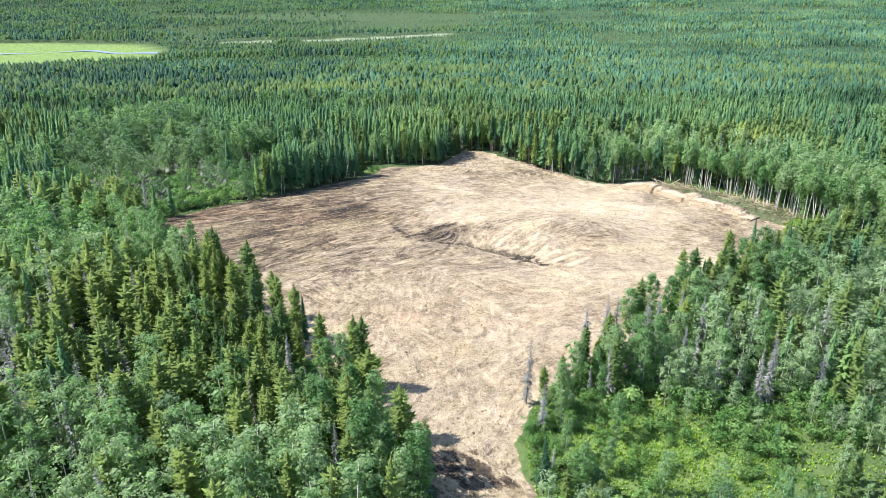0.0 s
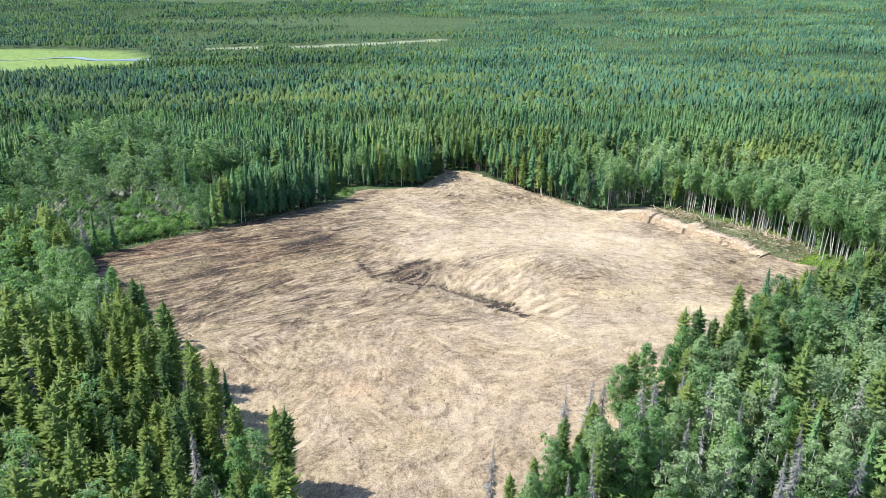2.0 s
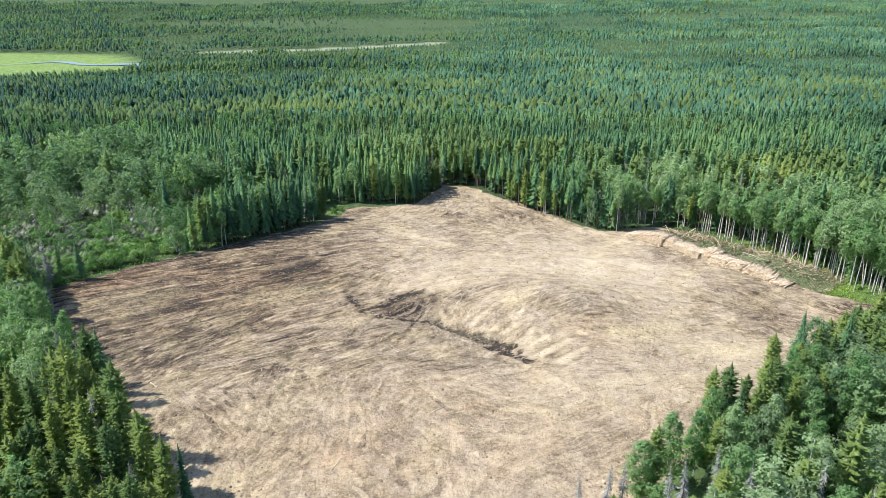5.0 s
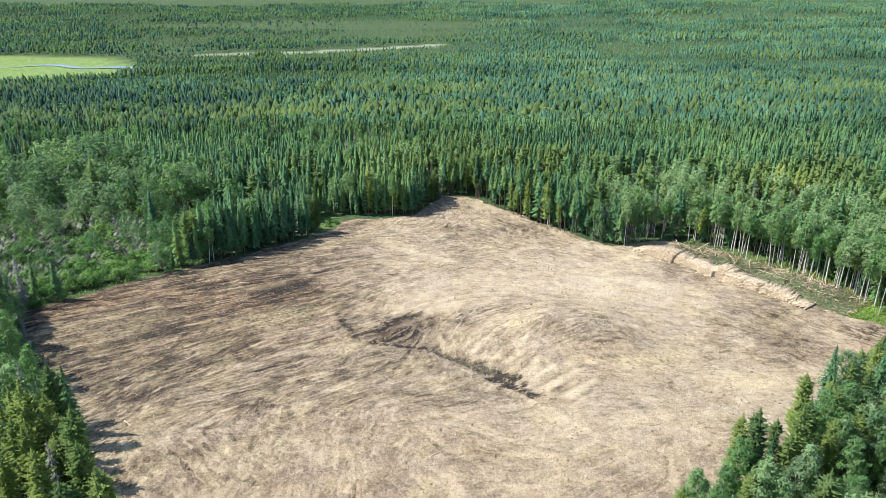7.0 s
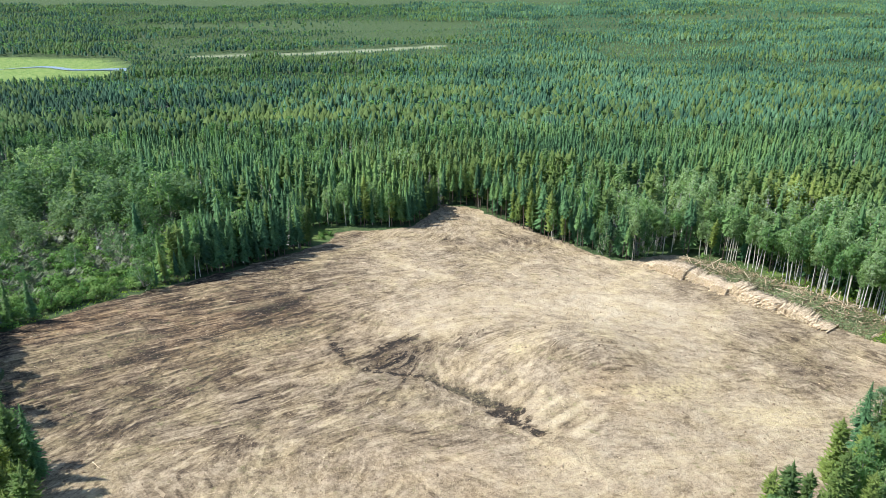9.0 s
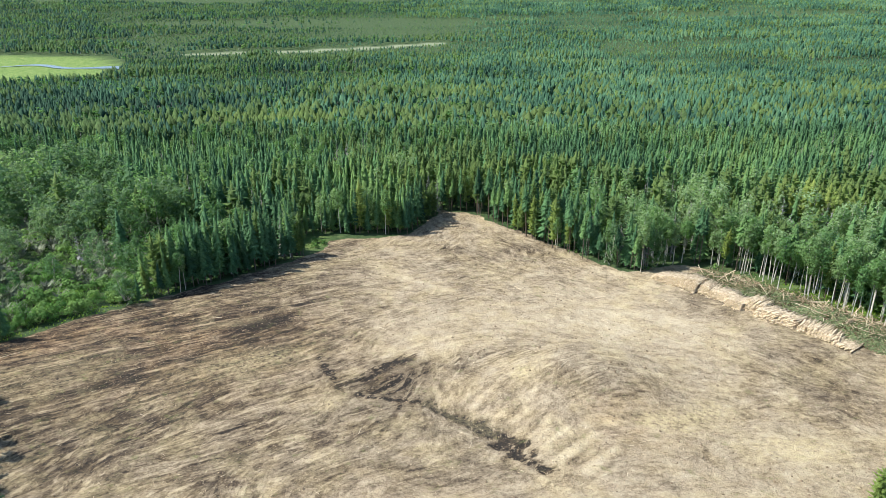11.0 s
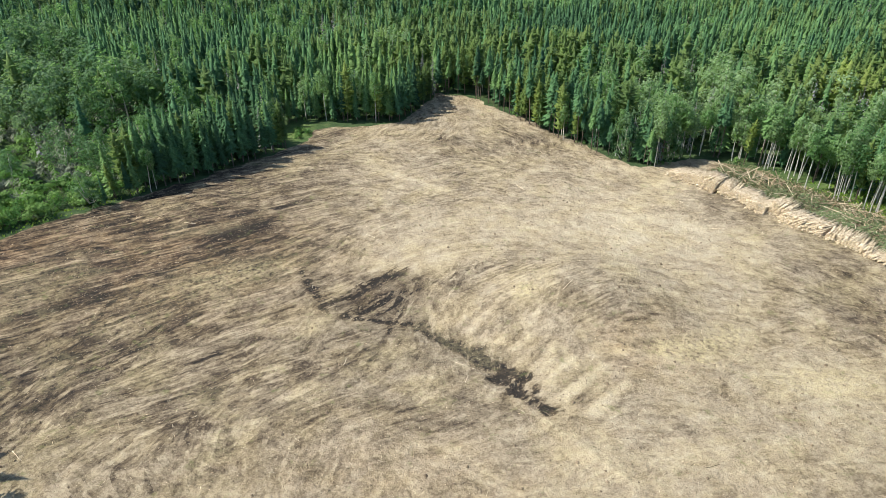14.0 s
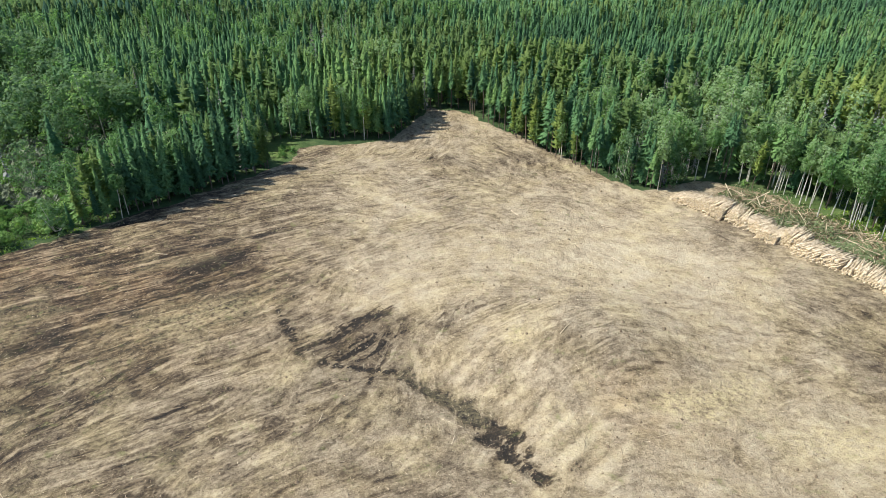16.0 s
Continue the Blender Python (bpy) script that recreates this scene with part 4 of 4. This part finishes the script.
        # nearer woods toned lighter than far ones, making up for near crowns' self-shade
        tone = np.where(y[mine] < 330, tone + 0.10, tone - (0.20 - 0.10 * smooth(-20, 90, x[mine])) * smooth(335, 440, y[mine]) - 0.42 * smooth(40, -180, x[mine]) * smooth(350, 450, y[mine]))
        if kind in ("aspen", "poplar"):
            tone = tone + 0.45 * smooth(40, 60, x[mine]) * smooth(205, 185, y[mine])
        if kind == "poplar":
            tone = tone - 0.15 * smooth(200, 230, y[mine])
        # pines likewise: lightened near by against their self-shade, kept darker far off
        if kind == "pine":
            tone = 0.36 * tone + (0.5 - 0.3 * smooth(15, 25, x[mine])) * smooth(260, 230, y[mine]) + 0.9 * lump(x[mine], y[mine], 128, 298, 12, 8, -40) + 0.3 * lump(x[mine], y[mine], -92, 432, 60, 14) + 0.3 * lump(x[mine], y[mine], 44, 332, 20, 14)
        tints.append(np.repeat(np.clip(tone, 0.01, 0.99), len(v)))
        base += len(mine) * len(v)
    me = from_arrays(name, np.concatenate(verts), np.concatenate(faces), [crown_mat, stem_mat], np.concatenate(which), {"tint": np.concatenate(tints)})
    tagged(new(name, me), label, "forest", kind="stuff")


# trees that stand out at the clearing's edge: place and size
HEROES = {
    "pine": [(-15.2, 113, 0.98), (-16.4, 114.2, 0.96), (-22.5, 114.5, 0.98), (-29.5, 126.5, 0.98), (-34, 133, 1.0), (-40, 137.5, 1.0), (-3, 91, 0.6), (39, 129, 0.95), (52, 143, 1.0), (55.5, 144.5, 0.95), (60.5, 144, 1.0), (66, 152.5, 1.0)],
    "spruce": [(-28.4, 130, 0.72), (76.6, 165, 0.98), (84.5, 165, 0.98), (-55, 163, 0.95)],
    "snag": [(27, 120, 1.08), (30.5, 121, 1.08), (33, 121.7, 1.05), (14.6, 108, 0.95), (16.3, 100, 0.7), (35, 117, 0.9), (41, 121, 1.1), (46, 123, 1.1), (43.5, 114, 0.9), (52, 116, 1.0), (-28, 112, 0.9), (-45, 140, 1.0), (-24, 108, 0.6), (57, 108, 0.9), (38.5, 119, 1.1), (49, 119, 1.15), (60, 113, 0.9), (54.5, 106, 0.9), (66, 108, 0.9), (48, 108, 0.8)],
    "poplar": [(-84, 264, 0.8), (-76, 270, 0.9), (-95, 258, 0.75), (96, 280, 1.15), (88, 283, 1.1)],
    "aspen": [(44, 118, 0.9), (50, 112, 0.85), (60, 118, 0.9), (43, 133, 0.95), (31, 113, 0.85), (36, 111, 0.9), (20, 104, 0.75)],
    "tall_aspen": [(91 + 27 * f + 2.2 * math.sin(f * 40), 267 - 58 * f + 2.0 * math.cos(f * 57), 1.02 + 0.1 * math.sin(f * 90)) for f in (i / 25 for i in range(26))]
    + [(97 + 27 * f + 2.4 * math.sin(f * 51), 264 - 58 * f + 2.4 * math.cos(f * 43), 1.05 + 0.1 * math.sin(f * 70)) for f in (0.25 + i / 32 for i in range(25))],
}


def forest():
    ax, ay = scatter(-290, 290, 62, 350, 3.25)
    bx, by = scatter(-290, 290, 62, 350, 3.0)
    ka, kb = -inside(ax, ay, OPEN) < 26, (-inside(bx, by, OPEN) >= 26) & (by > 150)
    ka |= ay <= 150
    x, y = np.r_[ax[ka], bx[kb]], np.r_[ay[ka], by[kb]]
    k = growing(x, y)
    rim = np.vstack([edge_row(0.4, 1.8), edge_row(2.2, 4.6)])
    k &= np.min(np.hypot(x[:, None] - rim[None, :, 0], y[:, None] - rim[None, :, 1]), 1) > 1.8
    x, y = np.r_[x[k], rim[:, 0]], np.r_[y[k], rim[:, 1]]
    pick, tall = choose(x, y)
    gap = -inside(x, y, OPEN)
    near = ((gap < 6.5) | ((gap < 15) & (y < 150))) & (y > 80)
    deep = np.r_[np.zeros(len(x) - len(rim), bool), -inside(rim[:, 0], rim[:, 1], OPEN) > 2.0]
    near &= ~deep
    level1 = deep | ~near & (((gap < 62) & (y < 140) & (y > 64)) | ((gap < 34) & (y < 165) & (y > 78)) | ((gap < 14) & (y < 330)))
    for i, kind in enumerate(ORDER):
        p = np.nonzero(near & (pick == i))[0]
        if kind == "spruce":
            bare = (x[p] > 12) & (y[p] > 235)
            build_near("tall_spruce", [(x[j], y[j], tall[j]) for j in p[bare]], 1)
            p = p[~bare]
        if kind == "aspen":
            bare = y[p] > 200
            build_near("tall_aspen", HEROES["tall_aspen"] + [(x[j], y[j], tall[j]) for j in p[bare]], 1)
            p = p[~bare]
        single = HEROES[kind] + [(x[j], y[j], tall[j]) for j in p if all(math.hypot(x[j] - a, y[j] - b) > 2.2 for k in HEROES for a, b, _ in HEROES[k])]
        build_near(kind, [q for q in single if q[1] < 225])
        build_near(kind, [q for q in single if q[1] >= 225], 1)
        p = np.nonzero(level1 & (pick == i))[0]
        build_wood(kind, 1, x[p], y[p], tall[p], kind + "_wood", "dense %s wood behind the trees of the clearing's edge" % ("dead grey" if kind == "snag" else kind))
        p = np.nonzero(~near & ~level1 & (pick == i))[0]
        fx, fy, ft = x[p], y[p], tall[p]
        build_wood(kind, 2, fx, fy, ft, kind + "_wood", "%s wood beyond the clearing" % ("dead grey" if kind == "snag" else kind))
    for y0, y1, step, level, size in ((-50, 62, 3.6, 3, 0.85), (350, 410, 2.9, 2, 0.85), (410, 550, 2.7, 3, 0.72), (550, 720, 2.8, 3, 0.60), (720, 1330, 4.1, 4, 0.50)):
        x, y = scatter(-1000, 1000, y0, y1, step)
        k = growing(x, y)
        x, y = x[k], y[k]
        pick, tall = choose(x, y)
        for i, kind in enumerate(ORDER):
            p = np.nonzero(pick == i)[0]
            if len(p):
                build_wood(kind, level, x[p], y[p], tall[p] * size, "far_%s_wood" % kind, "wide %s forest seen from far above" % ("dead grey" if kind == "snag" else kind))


forest()

# ---- logs, brush, sticks, bushes and grass ----
def ground_at(x, y):
    return float(land(np.array([x]), np.array([y]))[0])


def log_mesh(name, length, r0, r1, seed, sides=8):
    """A cut log that lies along x from its middle, a little bent, with pale ends."""
    g = np.random.default_rng(seed)
    f = np.linspace(0, 1, 4)
    path = np.stack([(f - 0.5) * length, g.normal(0, 0.03, 4), g.normal(0, 0.02, 4)], 1)
    radii = (r0 + (r1 - r0) * f) * g.uniform(0.94, 1.06, 4)
    v, faces = tube(path, radii, sides)
    faces = np.concatenate([faces, np.array([(0, j + 1, j) for j in range(1, sides - 1)])])
    ends = np.zeros(len(faces), int)
    ends[-2 * (sides - 2):] = 1
    return v, faces, ends


def log_pile():
    """A long stack of logs with their ends to the clearing: the upper layers single, the rest as one."""
    g = np.random.default_rng(21)
    p0, p1 = np.array([66.6, 258.9]), np.array([98.5, 215.5])
    way = (p1 - p0) / np.linalg.norm(p1 - p0)
    back = np.array([-way[1], way[0]])
    yaw = math.atan2(back[1], back[0])
    shapes = [log_mesh("log", g.uniform(4.4, 5.4), g.uniform(0.13, 0.18), g.uniform(0.10, 0.13), 30 + i) for i in range(8)]
    meshes = [from_arrays("log", v, f, [LOG_SIDE, LOG_END], e) for v, f, e in shapes]
    total = float(np.linalg.norm(p1 - p0))
    verts, faces, ends, base, singles = [], [], [], 0, 0
    columns = int(total / 0.30)
    turn, lift, depth = g.normal(0, 9, 12), g.uniform(0.7, 1.15, 12), g.normal(0, 0.5, 12)
    for c in range(columns):
        s = c / columns
        high = (3.3 - 1.9 * s) * lift[int(s * 12)] * min(1.0, 5 * s + 0.35, 4 * (1 - s) + 0.3)
        layers = max(2, int(high / 0.25))
        for k in range(layers):
            a = c * 0.30 + (0.15 if k % 2 else 0) + g.normal(0, 0.03)
            shift = 2.5 + 0.14 * k + g.normal(0, 0.3) + depth[int(s * 12)]
            x, y = p0 + way * a + back * shift
            z = ground_at(x, y) + 0.13 + k * 0.25
            top = k >= layers - 2
            m = pose(x, y, z + (0.05 if top else 0), 0, g.normal(0, 1.0 + 1.2 * top), math.degrees(yaw) + turn[int(s * 12)] + g.normal(0, 2 + 2.5 * top)) @ Matrix.Rotation(g.uniform(0, 6.28), 4, "X")
            i = int(g.integers(0, 8))
            if top and singles < 290:
                ob = tagged(new("log", meshes[i]), "freshly cut peeled softwood log stacked in a long pile", "log", "logs of the long pile")
                ob.matrix_basis = m
                singles += 1
            else:
                v, f, e = shapes[i]
                verts.append(np.c_[v, np.ones(len(v))] @ np.array(m).T[:, :3])
                faces.append(f + base)
                ends.append(e)
                base += len(v)
    tagged(new("stacked_logs", from_arrays("stacked_logs", np.concatenate(verts), np.concatenate(faces), [LOG_SIDE, LOG_END], np.concatenate(ends))),
           "long stack of pale cut logs on bare soil", "log pile", kind="stuff")


def sticks(name, label, x, y, z, length, thick, tilt, seed, fresh=0.01):
    """Many thin three-sided sticks as one object."""
    g = np.random.default_rng(seed)
    n = len(x)
    a, b = g.uniform(0, 6.28, n), g.normal(0, 1, n) * tilt
    way = np.stack([np.cos(a) * np.cos(b), np.sin(a) * np.cos(b), np.sin(b)], 1)
    side = np.stack([-np.sin(a), np.cos(a), 0 * a], 1)
    up = np.cross(way, side)
    c = np.stack([x, y, z], 1)
    pts = []
    bow = side * (length * g.normal(0, 0.06, n))[:, None]
    for end, k in ((-0.5, 1.0), (0.0, 0.85), (0.5, 0.5)):
        for t in (0.5, 2.6, 4.7):
            pts.append(c + way * (end * length)[:, None] + (bow if end == 0 else 0) + (math.cos(t) * side + math.sin(t) * up) * (thick * k)[:, None])
    v = np.stack(pts, 1).reshape(-1, 3)
    f = []
    for r in (0, 3):
        for j in range(3):
            p, q = r + j, r + (j + 1) % 3
            f += [(p, q, q + 3), (p, q + 3, p + 3)]
    f = (np.array(f)[None] + (np.arange(n) * 9)[:, None, None]).reshape(-1, 3)
    tagged(new(name, from_arrays(name, v, f, [STICK], None, {"tint": np.repeat(g.uniform(fresh, 1, n), 9)})), label, "debris", kind="stuff")


def slash_pile():
    """The heap of tops and branches behind the logs."""
    g = np.random.default_rng(33)
    n = 4600
    s, w = 0.05 + 1.09 * g.uniform(0, 1, n) ** 0.75, np.clip(g.normal(2.0, 4.2, n), -5.5, 12)
    cx, cy = 68 + 30.5 * s + 0.81 * (9.5 + w), 257 - 41.5 * s + 0.59 * (9.5 + w)
    hump = 2.6 * np.exp(-((w - 1.5) / 4.6) ** 2) * (0.35 + 0.8 * layered(s * 9, w * 0.2, 4)) * smooth(0.15, 0.5, s) * smooth(1.14, 0.95, s)
    z = land(cx, cy) + hump * g.uniform(0.4, 1.0, n) + 0.08
    ln = g.uniform(0.9, 4.6, n)
    sticks("brush_pile", "heap of tangled cut branches and tree tops behind the logs", cx, cy, z, ln, 0.014 + 0.011 * ln * g.uniform(0.4, 1.4, n), 0.28, 34, 0.05)
    k = slice(0, 4200)
    v, f = leaves(g, np.stack([cx[k], cy[k], z[k]], 1), np.full(4200, 0.8), 12, 0.22, 0.5)
    tagged(new("brush_twigs", from_arrays("brush_twigs", v, f, [DRY])), "withering grey-green twigs and needles on a brush heap", "debris", kind="stuff")
    n = 110
    s, w = np.r_[g.uniform(0.62, 1.0, 75), g.uniform(0.1, 0.6, 35)], g.normal(2.0, 2.6, n)
    cx, cy = 68 + 30.5 * s + 0.81 * (9.5 + w), 257 - 41.5 * s + 0.59 * (9.5 + w)
    sticks("brush_poles", "bare pale poles jutting from a heap of branches", cx, cy, land(cx, cy) + 0.8 + 1.5 * np.exp(-((w - 1.5) / 4.6) ** 2), g.uniform(3.0, 6.5, n), g.uniform(0.08, 0.14, n), 0.42, 36, 0.6)
    gx, gy = np.meshgrid(np.linspace(0.08, 1.14, 90), np.linspace(-7, 9, 26))
    ss, ww = gx.ravel(), gy.ravel()
    px, py = 68 + 30.5 * ss + 0.81 * (9.5 + ww), 257 - 41.5 * ss + 0.59 * (9.5 + ww)
    pz = land(px, py) - 0.25 + 2.0 * np.exp(-((ww - 1.5) / 4.6) ** 2) * (0.35 + 0.8 * layered(ss * 9, ww * 0.2, 4)) * smooth(0.25, 0.5, ss) * smooth(1.14, 0.95, ss)
    q = (np.arange(25)[:, None] * 90 + np.arange(89)[None]).ravel()
    tagged(new("brush_mound", from_arrays("brush_mound", np.stack([px, py, pz], 1), np.stack([q, q + 1, q + 91, q + 90], 1), [CLOD])), "low mound of brown soil and rotting brush", "mound", kind="structure")


def in_clearing(n, g, margin=1.0):
    x, y = g.uniform(-95, 118, n), g.uniform(86, 318, n)
    k = inside(x, y, CLEARING) > margin
    return x[k], y[k]


def litter():
    g = np.random.default_rng(40)
    x, y = in_clearing(17000, g)
    _, d = gully(x, y)
    keep = g.uniform(0, 1, len(x)) < 0.25 + 0.75 * smooth(0.45, 0.6, layered(x / 9, y / 9, 81)) + 0.9 * np.exp(-(d / 6) ** 2)
    x, y = x[keep], y[keep]
    ln = 0.25 + 1.0 * g.uniform(0, 1, len(x)) ** 3 + 1.5 * (g.uniform(0, 1, len(x)) > 0.985)
    sticks("wood_litter", "scattered broken sticks and bark strips on scraped soil", x, y, land(x, y) + 0.10, ln, 0.016 + 0.012 * ln, 0.10, 41)
    # chips of wood and bark, each a bent flake
    x, y = in_clearing(90000, g)
    keep = g.uniform(0, 1, len(x)) < 0.12 + 0.88 * smooth(0.46, 0.66, layered(x / 6, y / 6, 88))
    x, y = x[keep], y[keep]
    n = len(x)
    a, ln = g.uniform(0, 6.28, n), 0.05 + 0.24 * g.uniform(0, 1, n) ** 3
    way = np.stack([np.cos(a), np.sin(a), g.normal(0, 0.25, n)], 1) * ln[:, None]
    side = np.stack([-np.sin(a), np.cos(a), g.normal(0, 0.25, n)], 1) * (0.02 + 0.2 * ln * g.uniform(0.2, 1, n))[:, None]
    c = np.stack([x, y, land(x, y) + 0.13], 1)
    v = np.stack([c - way, c - side, c + way, c + side + [0, 0, 0.05]], 1).reshape(-1, 3)
    k = np.arange(n)[:, None] * 4
    tagged(new("wood_chips", from_arrays("wood_chips", v, np.concatenate([k + [0, 1, 2], k + [0, 2, 3]]), [STICK], None, {"tint": np.repeat(0.05 + 0.8 * g.uniform(0, 1, n), 4)})),
           "pale wood chips and bark flakes strewn over the soil", "wood chips", kind="stuff")
    # clods and root lumps
    x, y = in_clearing(15000, g)
    _, d = gully(x, y)
    keep = g.uniform(0, 1, len(x)) < 0.22 + 0.7 * smooth(0.5, 0.62, layered(x / 7, y / 7, 84)) + np.exp(-(d / 4) ** 2)
    x, y = x[keep], y[keep]
    n = len(x)
    r = 0.06 + 0.26 * g.uniform(0, 1, n) ** 4
    a = np.arange(5) * 2 * np.pi / 5
    ring = np.stack([np.cos(a), np.sin(a), 0 * a - 0.35], 1)
    model = np.vstack([ring, 0.62 * ring * [1, 1, 0] + [0, 0, 0.45], [[0, 0, 0.7]]])
    v = model[None] * r[:, None, None] * g.uniform(0.6, 1.4, (n, 11, 3)) + np.stack([x, y, land(x, y) + 0.05], 1)[:, None]
    f = []
    for j in range(5):
        k = (j + 1) % 5
        f += [(j, k, 5 + k), (j, 5 + k, 5 + j), (5 + j, 5 + k, 10)]
    f = (np.array(f)[None] + (np.arange(n) * 11)[:, None, None]).reshape(-1, 3)
    tagged(new("clods", from_arrays("clods", v.reshape(-1, 3), f, [CLOD])), "dark clods and root lumps strewn on the soil", "clods", kind="stuff")
    # single logs and poles left lying
    shapes = [from_arrays("log", *log_mesh("log", g.uniform(1.6, 4.2), g.uniform(0.05, 0.09), g.uniform(0.03, 0.05), 60 + i, 6)[:2], [LOG_SIDE]) for i in range(6)]
    x, y = in_clearing(170, g, 3)
    for i in range(min(16, len(x))):
        ob = tagged(new("loose_log", shapes[i % 6]), "thin bare log lying loose on scraped soil", "log", "loose logs on the clearing")
        ob.matrix_basis = pose(x[i], y[i], ground_at(x[i], y[i]) + 0.08, 0, 0, g.uniform(0, 360))


def bushes():
    g = np.random.default_rng(50)
    places = []
    for cx, cy, rx, ry, turn, n, s in ((-86, 241, 24, 8, 45, 105, 1.35), (-70, 259, 6, 3, 42, 8, 1.2), (36, 95, 24, 11, 0, 75, 0.9), (15.5, 98, 3, 10, 0, 24, 0.9), (45, 112, 22, 8, 30, 30, 1.1), (-22, 100, 14, 8, -30, 20, 1.0), (112, 226, 4, 24, 22, 14, 0.6), (-14, 96, 6, 6, 0, 10, 0.9), (24, 112, 6, 4, 40, 12, 0.9), (60, 104, 16, 9, 20, 50, 1.5), (-28, 288, 3, 3, 0, 9, 0.5)):
        t = radians(turn)
        while n:
            u, v = g.uniform(-1, 1) * rx, g.uniform(-1, 1) * ry
            x, y = cx + u * math.cos(t) - v * math.sin(t), cy + u * math.sin(t) + v * math.cos(t)
            if inside(np.array([x]), np.array([y]), CLEARING)[0] < -0.8:
                places.append((x, y, s * g.uniform(0.6, 1.3)))
                n -= 1
    build_near("shrub", places)
    x, y = scatter(-170, 150, 64, 345, 4.7)
    k = (growing(x, y) & (-inside(x, y, OPEN) < 22)) | ((inside(x, y, OPEN) < -2) & (broadleaf(x, y) > 0.3))
    k &= lump(x, y, 38, 94, 24, 13) < 0.35
    x, y = x[k], y[k]
    high = g.uniform(0.3, 1.0, len(x)) * (0.6 + 1.5 * smooth(200, 150, y) + 1.3 * broadleaf(x, y))
    fine = (y < 160) | (broadleaf(x, y) > 0.3) & (y < 285)
    for level, k in ((1, fine), (2, ~fine)):
        build_wood("shrub", level, x[k], y[k], high[k], "undergrowth", "low green undergrowth beneath the trees")
    x, y = scatter(-165, -55, 230, 380, 2.9)
    k = (inside(x, y, OPEN) < -6) & (broadleaf(x, y) * layered(x / 10, y / 10, 140) > 0.44)
    build_wood("brush", 2, x[k], y[k], g.uniform(0.7, 1.5, k.sum()), "grey_brush", "bare grey brush between the poplars")


def grass():
    g = np.random.default_rng(55)
    x = np.concatenate([g.normal(38, 16, 5200), g.normal(110, 6, 3600), g.uniform(-96, -60, 1500)])
    y = np.concatenate([g.normal(95, 8, 5200), g.normal(228, 16, 3600), g.uniform(215, 265, 1500)])
    d = inside(x, y, CLEARING)
    k = (d < -0.3) & (inside(x, y, YARD) < 0) & ((x > 0) | (d > -4))
    x, y = x[k], y[k]
    n = len(x)
    a, h, w = g.uniform(0, 6.28, n), g.uniform(0.25, 0.7, n), g.uniform(0.12, 0.3, n)
    base = np.stack([x, y, land(x, y) - 0.05], 1)
    pts = []
    for turn in (0, 2.1):
        c, s = np.cos(a + turn), np.sin(a + turn)
        side = np.stack([c, s, 0 * c], 1) * w[:, None]
        lean = np.stack([-s * 0.5, c * 0.5, 1 + 0 * c], 1) * h[:, None]
        pts += [base - side, base + side, base + lean]
    tagged(new("grass", from_arrays("grass", np.stack(pts, 1).reshape(-1, 3), np.arange(6 * n).reshape(-1, 3), [GRASS], None, {"tint": np.repeat(g.uniform(0.01, 1, n), 6)})),
           "bright green tall grass beside the clearing", "grass", kind="stuff")


def creek():
    """Still water that winds through the far marsh."""
    x = np.linspace(-560, -246, 60)
    mid = 672 + 12 * np.sin(x / 31.0) + 5 * np.sin(x / 11.0) + 0.06 * (x + 400)
    half = 2.6 + 1.9 * np.sin(x / 17.0 + 1) + 6 * smooth(-290, -255, x)
    z = float(land(np.array([-330.0]), np.array([675.0]))[0]) + 0.35
    v = np.concatenate([np.stack([x, mid - half, z + 0 * x], 1), np.stack([x, mid + half, z + 0 * x], 1)])
    q = np.arange(59)
    tagged(new("water", from_arrays("water", v, np.stack([q, q + 1, q + 61, q + 60], 1), [WATER])), "still dark creek winding through a bright green marsh", "water", kind="structure")


bushes()
grass()
log_pile()
slash_pile()
litter()
creek()
